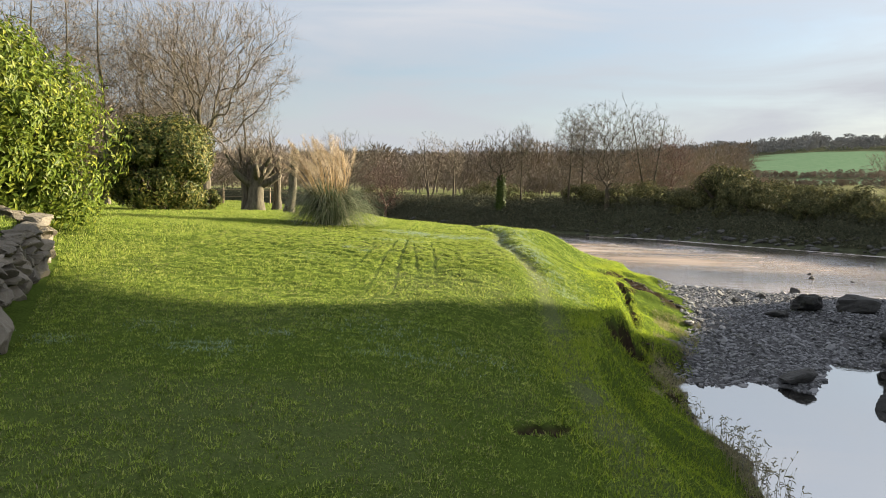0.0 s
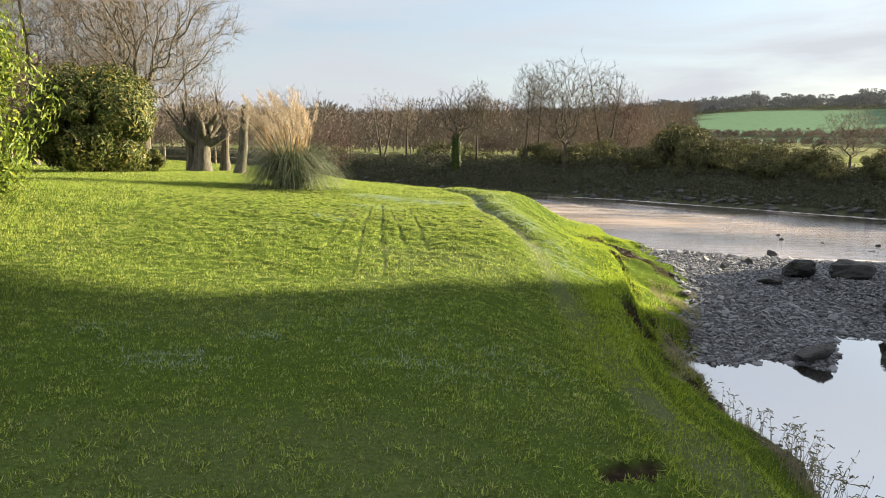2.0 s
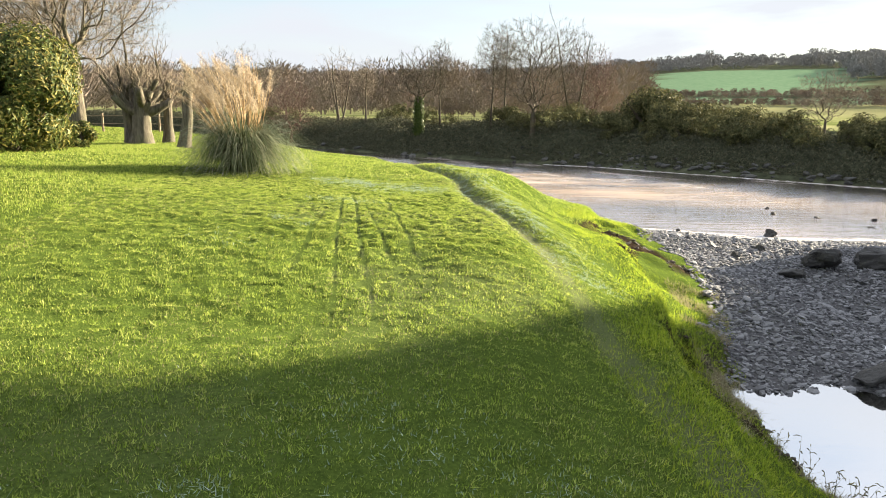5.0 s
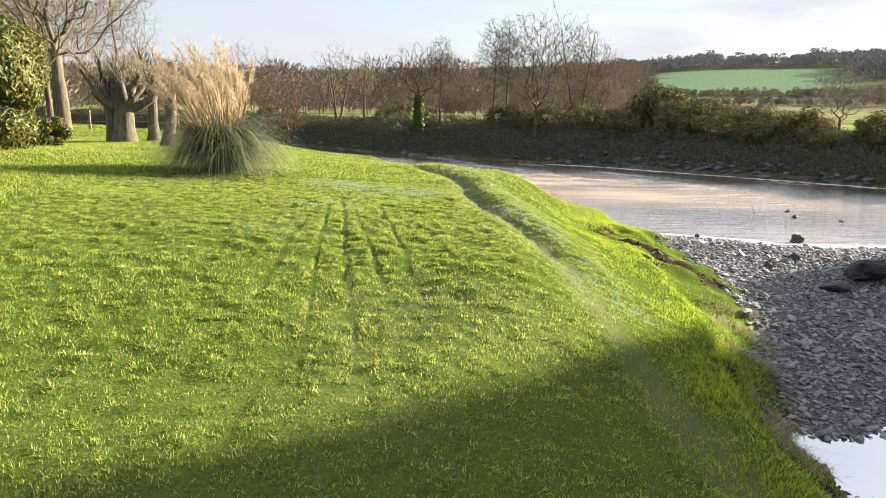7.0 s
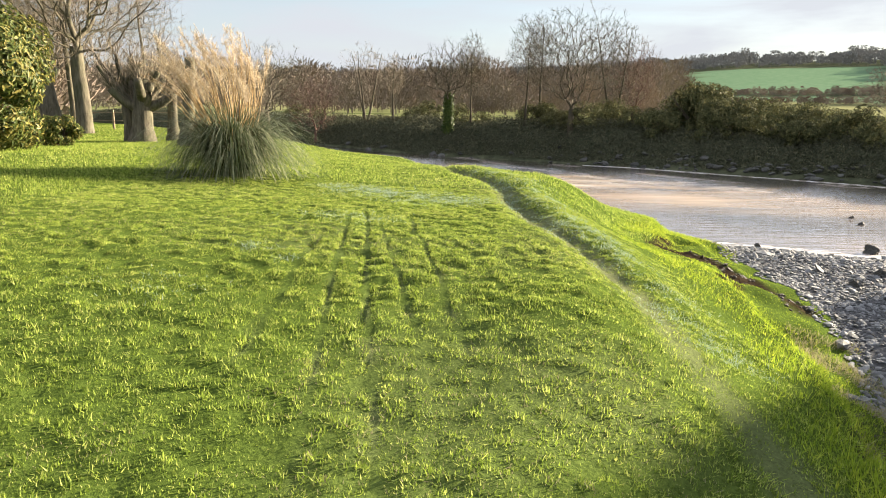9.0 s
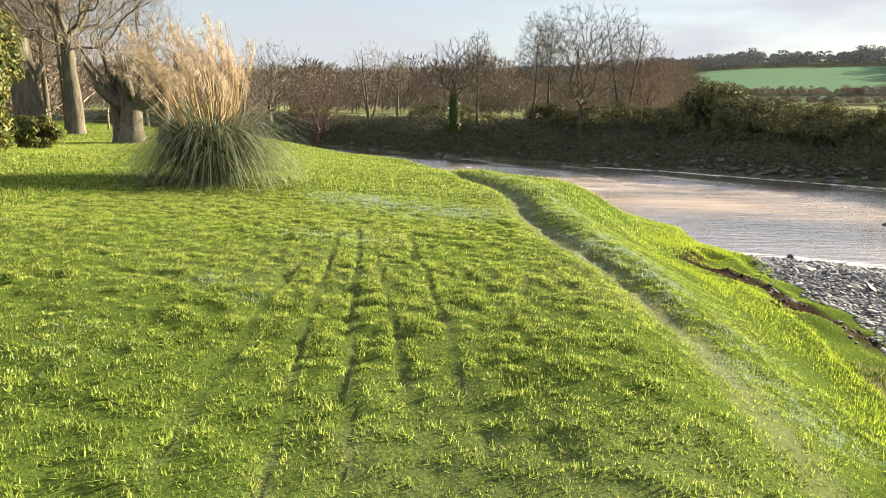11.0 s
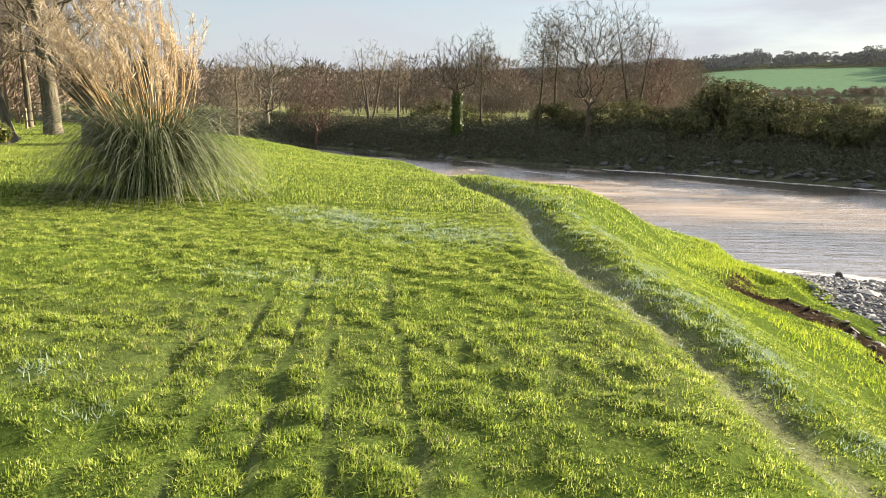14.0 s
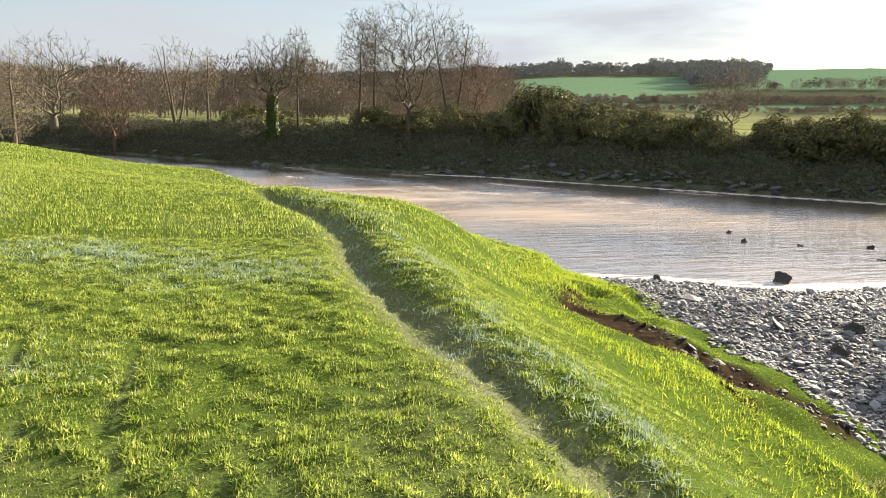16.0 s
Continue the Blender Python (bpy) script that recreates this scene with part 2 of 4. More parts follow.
def mesh_from(name, verts, faces, mat, smooth=True):
    """verts: (n, 3) array; faces: arrays of equal-sided faces."""
    me = bpy.data.meshes.new(name)
    verts = np.asarray(verts, dtype=np.float32)
    faces = [np.asarray(f, dtype=np.int32) for f in (faces if isinstance(faces, list) else [faces]) if len(f)]
    me.vertices.add(len(verts))
    me.vertices.foreach_set("co", verts.ravel())
    sides = np.concatenate([np.full(len(f), f.shape[1], dtype=np.int32) for f in faces])
    loops = np.concatenate([f.ravel() for f in faces])
    me.loops.add(len(loops))
    me.loops.foreach_set("vertex_index", loops)
    me.polygons.add(len(sides))
    me.polygons.foreach_set("loop_start", np.concatenate([[0], np.cumsum(sides)[:-1]]).astype(np.int32))
    me.polygons.foreach_set("loop_total", sides)
    me.polygons.foreach_set("use_smooth", np.full(len(sides), smooth))
    me.materials.append(mat)
    me.update(calc_edges=True)
    return me


def thing(name, label, category, group="", at=(0, 0, 0), kind=""):
    ob = new(name)
    ob.location = at
    return tagged(ob, label, category, group, kind)


def part(name, me, parent, label=""):
    ob = new(name, me)
    ob.parent = parent
    if label:
        ob["label"] = label
    return ob


def lattice(i, j, seed):
    h = np.sin(i * 127.1 + j * 311.7 + seed * 74.7) * 43758.5453
    return h - np.floor(h)


def vnoise(x, y, size, seed=0):
    x, y = np.asarray(x, float) / size, np.asarray(y, float) / size
    i, j = np.floor(x), np.floor(y)
    u, v = x - i, y - j
    u, v = u * u * (3 - 2 * u), v * v * (3 - 2 * v)
    a, b, c, d = lattice(i, j, seed), lattice(i + 1, j, seed), lattice(i, j + 1, seed), lattice(i + 1, j + 1, seed)
    return (a * (1 - u) + b * u) * (1 - v) + (c * (1 - u) + d * u) * v - 0.5


def step(a, b, v):
    t = np.clip((v - a) / (b - a), 0, 1)
    return t * t * (3 - 2 * t)


# ---- the lie of the land ----
LIP = np.array([(-40, 2.3, -.3), (2, 2.35, -.3), (5, 2.3, -.3), (8, 2.2, -.35), (10.5, 2.55, -.4), (12.4, 3.3, -.45), (13.6, 3.5, -.45), (15.4, 3.7, -.32), (17, 3.85, -.4),
                (19.4, 3.95, -.57), (21.5, 4.6, -.7), (23.3, 5.35, -.75), (26, 4.5, -.7), (28.5, 2.8, -.7), (31, 1.7, -.7), (33.2, 1.3, -.7), (41.7, -1, -.7), (50.7, -8.6, -.7), (57, -13, -.7), (90, -45, -.7), (260, -215, -.7)])
TOE = np.array([(-40, 4.2), (2, 4.15), (6, 4.15), (8.8, 4.25), (10.5, 4.3), (12.6, 4.45), (14, 5.0), (15.8, 5.6), (18, 6.1), (20.5, 6.3), (23.2, 6.6), (25.5, 6.2), (27, 5.4),
                (29, 3.9), (31, 2.7), (33.2, 2.2), (41.7, 0), (50.7, -7.5), (57, -11.9), (90, -44), (260, -214)])
POOL = np.array([(4.4, 12.7), (5.8, 13.0), (6.6, 12.6), (7.3, 13.5), (7.9, 14.7), (8.7, 14.1), (10, 13), (14, 12), (22, 12)])
SHORE = np.array([(6.2, 25.6), (7.7, 25.1), (9, 24.5), (10.8, 23.5), (13.7, 23.2), (18, 21), (24, 15)])
FAR = np.array([(-400, 400), (-45, 105), (-13, 75), (-.9, 59.5), (4, 55.5), (8.6, 52), (14, 48), (20.3, 41.7), (26, 35.5), (30, 28), (33, 15), (34, 0), (35, -80)])
TRAIL = np.array([(3, 2.1), (7.2, 2.1), (8.5, 2.05), (11, 2.05), (13, 1.95), (14.6, 1.75), (15.2, 1.6), (16.5, 1.42), (18, 1.33), (19.5, 1.42), (21.5, 1.25), (23, .9), (25, .6), (28, .2)])


def bar(x, y):
    """Height of the gravel bar and of the river's bed."""
    s = np.minimum(y - np.interp(x, POOL[:, 0], POOL[:, 1]), np.interp(x, SHORE[:, 0], SHORE[:, 1]) - y)
    s = s + 0.5 * vnoise(x, y, 1.3, 5) + 0.25 * vnoise(x, y, 0.5, 6)
    return np.where(s > 0, W + np.minimum(0.13 * s, 0.5), np.maximum(W + 0.3 * s, -2.6))


def lawn(x, y):
    z = np.interp(y, [-20, 0, 5, 10, 13.5, 15.5, 20, 26, 35, 50], [0, 0, .03, .1, .33, .38, .36, .24, .12, .05])
    return z + 0.055 * np.clip(-x, 0, 8) * np.interp(y, [23, 31], [1, 0.5]) + 0.05 * vnoise(x, y, 3, 1) + 0.03 * vnoise(x, y, 1.1, 2)


def far_side(x, y):
    f = np.interp(x, FAR[:, 0], FAR[:, 1])
    g = (np.interp(x + 0.5, FAR[:, 0], FAR[:, 1]) - np.interp(x - 0.5, FAR[:, 0], FAR[:, 1]))
    return (y - f) / np.sqrt(1 + g * g)


def hills(x, y):
    d = np.hypot(x, y)
    az = np.degrees(np.arctan2(x, y))
    rise = np.interp(d, [0, 180, 260, 420, 620, 1000, 3000], [0, 0, 5, 19, 37, 41, 41])
    return rise * np.interp(az, [-180, -60, -20, 0, 14, 24, 45, 70, 100, 180], [.3, .4, .5, .6, .78, 1, 1.05, .8, .5, .3])


def scar_at(x, y):
    """Under 1 inside the washed-out hollow in the bank."""
    dx, dy = x - 4.6, y - 18.6
    return np.hypot((0.316 * dx - 0.949 * dy) / 2.4, (0.949 * dx + 0.316 * dy) / 0.6) + 0.45 * vnoise(x, y, 0.4, 41)


SCARPS = ((3.45, 12.3, 30, 1.1, 0.2, 0.24), (4.05, 15.8, 5, 1.3, 0.16, 0.22), (1.45, 5.72, 49, 0.3, 0.09, 0.06), (3.1, 9.9, 12, 0.6, 0.15, 0.14))


def scarp_at(x, y):
    """How deep the slips in the turf are cut, in metres, and under 1 inside one."""
    deep, inside = np.zeros_like(x), np.full_like(x, 9.0)
    for cx, cy, turn, length, width, depth in SCARPS:
        c, s = math.sin(radians(turn)), math.cos(radians(turn))
        dx, dy = x - cx, y - cy
        e = np.hypot((dx * c + dy * s) / length, (dx * s - dy * c) / width) + 0.7 * vnoise(x, y, 0.28, 48) + 0.7 * vnoise(x, y, 0.1, 49)
        deep = np.maximum(deep, depth * step(1.12, 0.75, e))
        inside = np.minimum(inside, e)
    return deep, inside


def land(x, y):
    """Height of the ground, and how far each point is past the lip towards the toe of the bank."""
    x, y = np.asarray(x, float), np.asarray(y, float)
    wob = 0.18 * vnoise(x, y, 1.5, 8) + 0.14 * vnoise(x, y, 0.5, 9)
    lx, lz = np.interp(y, LIP[:, 0], LIP[:, 1]) + wob, np.interp(y, LIP[:, 0], LIP[:, 2])
    tx = np.interp(y, TOE[:, 0], TOE[:, 1]) + 1.2 * wob + 0.45 * vnoise(x * 0, y, 1.3, 10) + 0.2 * vnoise(x * 0, y, 0.45, 13)
    z = lawn(x, y)
    near_lip = step(-1.0, 0.0, (x - lx) / np.interp(y, [22, 32], [2.4, 8.0]))
    z = z * (1 - near_lip) + lz * near_lip
    tz = np.maximum(bar(tx, y), W - 0.06) + 0.05
    u = np.clip((x - lx) / np.maximum(tx - lx, 0.3), 0, 1)
    shape = np.interp(u, [0, .12, .3, .45, .75, 1], [0, .2, .55, .66, .86, 1])
    gentle = step(15.5, 17, y) * step(23, 21, y)
    shape = shape * (1 - gentle) + u * gentle
    bank = lz + (tz - lz) * shape + 0.2 * vnoise(x, y, 0.4, 3) * np.sin(np.pi * u) + 0.22 * vnoise(x, y, 1.2, 4) * np.sin(np.pi * u)
    z = np.where(x > lx, bank, z)
    z = np.where(x > tx, bar(x, y), z)
    z = z - 0.09 * step(1.15, 0.6, scar_at(x, y)) * (x > lx) - scarp_at(x, y)[0]
    d = far_side(x, y)
    ragged = d + 0.8 * vnoise(x, y, 2.5, 11)
    over = np.interp(ragged, [-2, 0, 0.5, 1.6, 5, 7, 12], [-2.6, W, -1.45, -1.0, 0.25, 0.42, 0.45]) + 0.25 * vnoise(x, y, 2.0, 12) * step(0, 2, d) * step(14, 8, d)
    z = np.where(d > -2, np.maximum(over, z), z)
    trail = x - np.interp(y, TRAIL[:, 0], TRAIL[:, 1]) - 0.05 * vnoise(x, y, 0.7, 21)
    run = step(12.5, 14.5, y) * step(27, 23.5, y)
    z = z + run * (-0.1 * np.exp(-(trail / 0.2) ** 2) + 0.06 * np.exp(-((trail - 0.55) / 0.3) ** 2))
    z = z - 0.03 * step(4, 6, y) * step(13.5, 12.5, y) * np.exp(-(trail / 0.2) ** 2)
    wall = np.interp(y, [3, 5.2, 5.9, 10.8, 11.6], [-3.6, -3.2, -3.1, -5.75, -8.5])
    z = z + 0.55 * step(-0.15, -0.5, x - wall) * step(11.8, 11.2, y) * step(-9, -8, x)
    return z + hills(x, y), u


def ruts_at(x, y):
    """How deep each point lies in one of the wheel ruts, 0 to 1."""
    out = np.zeros_like(x)
    for x0, lean, y0, y1, w in ((0.09, -0.1, 11, 16.4, 0.036), (-0.24, -0.13, 11.5, 15.8, 0.03), (-0.51, -0.08, 9.5, 16.8, 0.034), (-0.8, -0.05, 9.5, 16.6, 0.03), (-1.15, 0.02, 11, 15.2, 0.03)):
        line = x0 + lean * (y - 13) + 0.05 * vnoise(x, y, 0.6, 33)
        out = np.maximum(out, np.exp(-((x - line) / (0.85 * w)) ** 2) * step(y0, y0 + 1, y) * step(y1, y1 - 1, y))
    return out


def turf(x, y):
    """Height of the ground with the small humps, treads and ruts of the lawn."""
    z, u = land(x, y)
    near = (x > -8) & (x < 7) & (y > 0) & (y < 30)
    tread = step(8, 11, y) * step(20, 16, y) * step(-5, -2.5, x) * step(3, 1.5, x)
    hump = 0.45 * vnoise(x, y, 0.19, 31) + vnoise(x, y, 0.1, 32)
    dent = -np.clip(vnoise(x, y * 1.5, 0.15, 35) - 0.16, 0, 1) * 2.2
    z = z + near * ((0.024 + 0.018 * tread) * hump + 0.035 * tread * dent) * (u < 0.05)
    return z - 0.03 * ruts_at(x, y) * (0.6 + 0.8 * (vnoise(x, y, 0.5, 34) + 0.5)), u


def height(x, y):
    return float(land(np.array([x]), np.array([y]))[0][0])


def spaced(*runs):
    out = []
    for a, b, s in runs:
        out += list(np.arange(a, b, s))
    return out


gx = np.array(sorted(set(spaced((-2600, -400, 200), (-400, -100, 25), (-100, -40, 4), (-40, -10, 0.8), (-10, -4, 0.25), (-4, 7, 0.08), (7, 12, 0.2), (12, 60, 0.8), (60, 140, 5), (140, 700, 20), (700, 2700, 200)))))
gy = np.array(sorted(set(spaced((-400, -60, 40), (-60, -4, 2), (-4, 3, 0.3), (3, 24, 0.09), (24, 34, 0.25), (34, 80, 0.7), (80, 150, 3), (150, 700, 10), (700, 2800, 150)))))
GX, GY = np.meshgrid(gx, gy)
px, py = GX.ravel(), GY.ravel()
pz, pu = turf(px, py)
ruts = ruts_at(px, py)
ny, nx = GX.shape
idx = np.arange(nx * ny).reshape(ny, nx)
quads = np.stack([idx[:-1, :-1], idx[:-1, 1:], idx[1:, 1:], idx[1:, :-1]], -1).reshape(-1, 4)
me = mesh_from("ground", np.stack([px, py, pz], -1), quads, M["ground"])
ground = tagged(new("ground", me), "mown riverside lawn with earth bank, gravel bar and fields beyond", "ground", kind="structure")


def mask(me, name, values):
    me.attributes.new(name, 'FLOAT', 'POINT').data.foreach_set("value", np.clip(values, 0, 1).astype(np.float32))


fd = far_side(px, py)
fdist, faz = np.hypot(px, py), np.degrees(np.arctan2(px, py))
lawn_side = fd < -3
scar = scar_at(px, py)
toe_x = np.interp(py, TOE[:, 0], TOE[:, 1])
below = lawn_side & (px > toe_x - 0.05 + 0.3 * vnoise(px, py, 0.5, 42))
slip = scarp_at(px, py)[1]
earth = step(1.05, 0.85, scar) * (pu > 0.02) * lawn_side + step(0.15, 0.4, pu - 0.6 * step(12.6, 11, py)) * step(15.0, 12.5, py) * (0.75 + 0.9 * vnoise(px, py, 0.5, 43)) * lawn_side
earth = np.maximum(earth, step(0.1, 0.5, pu) * (py > 24) * lawn_side * 0.8)
earth = np.maximum(earth, step(0.08, 0.14, pu) * step(0.4, 0.3, pu) * (vnoise(px, py, 0.7, 44) > 0.12) * lawn_side)
trail_d = np.abs(px - np.interp(py, TRAIL[:, 0], TRAIL[:, 1]) - 0.1 * vnoise(px, py, 0.5, 45))
worn = np.maximum(0.9 * step(0.34, 0.12, trail_d) * np.interp(py, [4, 6, 12, 14], [0, 0.7, 0.5, 1]) * step(27, 23, py), 0.25 * step(-0.1, 0.3, vnoise(px, py, 1.6, 46)) * step(-3.5, -0.5, px) * step(1.9, 1.2, px))
worn = np.maximum(worn, 0.5 * ruts)
earth = np.maximum(earth, step(1.05, 0.9, slip) * lawn_side)
mask(me, "earth", np.where(below, 0, earth))
mask(me, "worn", worn * lawn_side)
mask(me, "gravel", below.astype(float) * (fd < 0))
mask(me, "rough", step(-2.5, -1, fd) * (1 - step(9, 12, fd)) + (fdist > 190))
plot = ((fdist > 285) & (fdist < 500) & (faz > 20) & (faz < 33)) | ((fdist > 360) & (faz > 37)) | ((fdist > 235) & (fdist < 262) & (faz > 22))
mask(me, "field", plot.astype(float))
mask(me, "pale", step(9, 13, fd) * (fdist < 235) * (0.6 + vnoise(px, py, 9, 47)) * ~plot)

gw = np.array(spaced((-420, -60, 20), (-60, -4, 1.5), (-4, 4, 0.5), (4, 17, 0.2), (17, 40, 0.5), (40, 62, 4)))
gv = np.array(spaced((-80, -4, 6), (-4, 20, 0.5), (20, 30, 0.2), (30, 60, 0.4), (60, 120, 2), (120, 420, 20)))
WX, WY = np.meshgrid(gw, gv)
wx, wy = WX.ravel(), WY.ravel()
idx = np.arange(len(wx)).reshape(WX.shape)
quads = np.stack([idx[:-1, :-1], idx[:-1, 1:], idx[1:, 1:], idx[1:, :-1]], -1).reshape(-1, 4)
me = mesh_from("water", np.stack([wx, wy, np.full_like(wx, W)], -1), quads, M["water"])
calm = 0.2 + 0.8 * step(-0.5, -6, far_side(wx, wy) + 2.5 * vnoise(wx + wy, wy - wx, 5, 55))
mask(me, "flow", step(15, 21, wy + np.clip(wx - 14, 0, 30)) * (0.75 + 0.7 * vnoise(wx, wy, 4, 51)) * calm)
shore_d = np.abs(wy - np.interp(wx, SHORE[:, 0], SHORE[:, 1]) - 0.25 - 0.4 * vnoise(wx, wy, 1.1, 52))
white = step(0.45, 0.1, shore_d) * (wx > 6.6) * (wx < 18) + step(0.5, 0.1, np.abs(far_side(wx, wy) + 0.45 + 0.4 * vnoise(wx, wy, 2, 53))) * (wx > 10)
white = np.maximum(white, 0.35 * step(0.14, 0.3, vnoise(wx + wy * 0.8, (wy - wx * 0.8) * 0.25, 1.2, 54)) * (wy > 36) * (wx > 2))
mask(me, "foam", white)
mask(me, "warm_patch", step(1.2, 0.3, np.hypot((wx - 8.5 + 0.7 * (wy - 38)) / 8, (wy - 38) / 9)) * (wy > 27))
tagged(new("water", me), "shallow brown river and still pool reflecting the sky", "water", kind="structure")

# ---- bare trees ----


def tubes(lines, mat, name, sides=5):
    """One mesh of tapered tubes; each line is a list of (point, radius)."""
    vs, fs, count = [], [], 0
    ang = np.linspace(0, 2 * np.pi, sides, endpoint=False)
    ring = np.stack([np.cos(ang), np.sin(ang)], -1)
    by_length = {}
    for line in lines:
        by_length.setdefault(len(line), []).append([(*p, r) for p, r in line])
    for n, group in by_length.items():
        arr = np.array(group)
        pts, rad = arr[..., :3], arr[..., 3]
        d = np.gradient(pts, axis=1)
        d /= np.maximum(np.linalg.norm(d, axis=-1, keepdims=True), 1e-6)
        a = np.cross(d, np.where(np.abs(d[..., 2:3]) > 0.9, (1.0, 0, 0), (0, 0, 1.0)))
        a /= np.maximum(np.linalg.norm(a, axis=-1, keepdims=True), 1e-6)
        b = np.cross(d, a)
        v = pts[:, :, None] + rad[:, :, None, None] * (ring[:, 0:1] * a[:, :, None] + ring[:, 1:2] * b[:, :, None])
        i = np.arange(len(arr) * n * sides).reshape(len(arr), n, sides) + count
        j = np.roll(i, -1, axis=2)
        fs.append(np.stack([i[:, :-1], j[:, :-1], j[:, 1:], i[:, 1:]], -1).reshape(-1, 4))
        vs.append(v.reshape(-1, 3))
        count += len(arr) * n * sides
    return mesh_from(name, np.concatenate(vs), np.concatenate(fs), mat)


def grow(seed, height_m, radius, fork, width, n=500, leader=False, stems=1, reach=0.45, twigs=4):
    """Lines of a bare tree: trunks, limbs and twigs. fork: share of the height where limbs begin; width: of the crown.
    The crown's space is filled from the fork outwards, each new shoot springing from the branch that reaches it best."""
    r = np.random.default_rng(seed)
    half, rise = width / 2, (1 - 0.85 * fork) * height_m / 2
    d = r.normal(size=(n, 3))
    d /= np.linalg.norm(d, axis=1, keepdims=True)
    az = np.arctan2(d[:, 1], d[:, 0])
    lump = 0.88 + 0.09 * np.sin(3 * az + seed) + 0.08 * np.sin(5 * az + 4 * d[:, 2] + 2 * seed)
    goal = d * (half, half, rise) * (lump * r.random(n) ** 0.42)[:, None] + (0, 0, height_m - rise)
    goal[:, :2] *= np.interp(goal[:, 2] / height_m, [0, fork, fork + 0.25], [0.3, 0.6, 1])[:, None]
    nodes, walked, parent, lines = [], [], [], [[], [], []]
    for k in range(stems):
        a, tilt = 6.283 * k / stems + r.random(), 0.0 if stems == 1 else 0.22
        top = height_m * (0.88 if leader else fork * 1.15)
        bend = r.normal(0, 0.02 * top, (8, 2)).cumsum(0) * 0.5
        trunk = []
        for j in range(8):
            f = j / 7
            p = np.array((math.cos(a) * tilt * (0.4 + top * f) + bend[j, 0] * f, math.sin(a) * tilt * (0.4 + top * f) + bend[j, 1] * f, -0.15 + top * f))
            trunk.append((Vector(p), radius * (1 - (0.85 if leader else 0.3) * f)))
            if p[2] > 0.8 * fork * height_m:
                parent.append(-1)
                nodes.append(p)
                walked.append(top * f * 0.6)
        lines[0].append(trunk)
    base = np.array((0, 0, fork * height_m))
    first = len(nodes)
    for g in goal[np.argsort(np.linalg.norm(goal - base, axis=1))]:
        P = np.array(nodes)
        gap = np.linalg.norm(P - g, axis=1)
        k = int(np.argmin(gap + reach * np.array(walked) + 0.9 * np.clip(P[:, 2] - g[2], 0, None)))
        nodes.append(g)
        walked.append(walked[k] + gap[k])
        parent.append(k)
    load = np.ones(len(nodes))
    for k in range(len(nodes) - 1, first - 1, -1):
        load[parent[k]] += load[k]
    way = np.zeros((len(nodes), 3))
    way[:first] = (0, 0, 1)
    thick = np.clip(radius * 0.66 * (load / n) ** 0.52, 0.006, radius * 0.5)
    for k in range(first, len(nodes)):
        a, b = nodes[parent[k]], nodes[k]
        span = np.linalg.norm(b - a)
        c = a + way[parent[k]] * span * 0.45 + r.normal(0, 0.05 * span, 3)
        way[k] = (b - c) / max(np.linalg.norm(b - c), 1e-3)
        line = [(Vector(a * (1 - f) ** 2 + c * 2 * f * (1 - f) + b * f * f), thick[k] * (1.12 - 0.2 * f)) for f in (0, 0.35, 0.7, 1)]
        lines[1 if load[k] > 5 else 2].append(line)
        for j in range(twigs):
            t = way[k] + r.normal(0, 0.5, 3) + (b - (0, 0, fork * height_m)) / height_m * 0.8
            t *= r.uniform(0.25, 0.7) * height_m / 9 / np.linalg.norm(t)
            q = line[3][0].lerp(line[2][0], r.random())
            lines[2].append([(q, 0.006), (q + Vector(t), 0.003)])
    return lines


def flare(line):
    """A trunk's foot, spread out to its roots."""
    (p0, r0), (p1, r1) = line[0], line[1]
    return [(p0, r0 * 1.5), (p0.lerp(p1, 0.12), r0 * 1.2), (p0.lerp(p1, 0.4), r0 * 1.06)] + line[1:]


def bare_tree(name, label, x, y, height_m, radius, fork, width, bark, seed, group="", twig_mat=None, **more):
    tree = thing(name, label, "tree", group, (x, y, height(x, y) - 0.05))
    lv = grow(seed, height_m, radius, fork, width, **more)
    part("trunk", tubes([flare(l) for l in lv[0]], bark, "trunk", 10), tree)
    part("limb_work", tubes(lv[1], bark, "limb_work", 5), tree)["kind"] = "stuff"
    part("crown", tubes(lv[2], twig_mat or bark, "crown", 3), tree)["kind"] = "stuff"
    return tree


BG, BB, BR, TW = M["bark_grey"], M["bark_brown"], M["bark_red"], M["twig"]
bare_tree("beech_tree", "large bare spreading tree with pale grey bark on the lawn", -15.6, 41.0, 13.2, 0.38, 0.27, 12.6, BG, 3, twig_mat=TW, n=1700, twigs=5, reach=0.65)
back_row = "bare trees behind the lawn"
for x, y, h, s in ((-21, 40, 13.5, 11), (-25.5, 44, 16, 12), (-21.5, 50, 15, 13), (-19, 58, 11, 14), (-30, 39, 15, 15), (-26, 55, 16, 16), (-13, 60, 8, 17), (-35, 46, 16, 18), (-18.4, 46, 12, 19), (-23, 36.5, 13, 20)):
    bare_tree("bare_tree", "tall bare winter tree with slim grey limbs", x, y, h, 0.17, 0.22, h * 0.58, BG, s, back_row, twig_mat=TW, n=800, twigs=3, reach=0.3, leader=True)
bare_tree("oak_tree", "wide bare tree with pale trunk on the far bank", -15.7, 81, 9.0, 0.4, 0.14, 10.5, BG, 21, n=700)
far_row = "bare trees along the far bank"
bare_tree("alder_tree", "bare reddish-brown tree above the far bank", -9.3, 71, 6.3, 0.18, 0.15, 6.4, BR, 22, far_row, n=600)
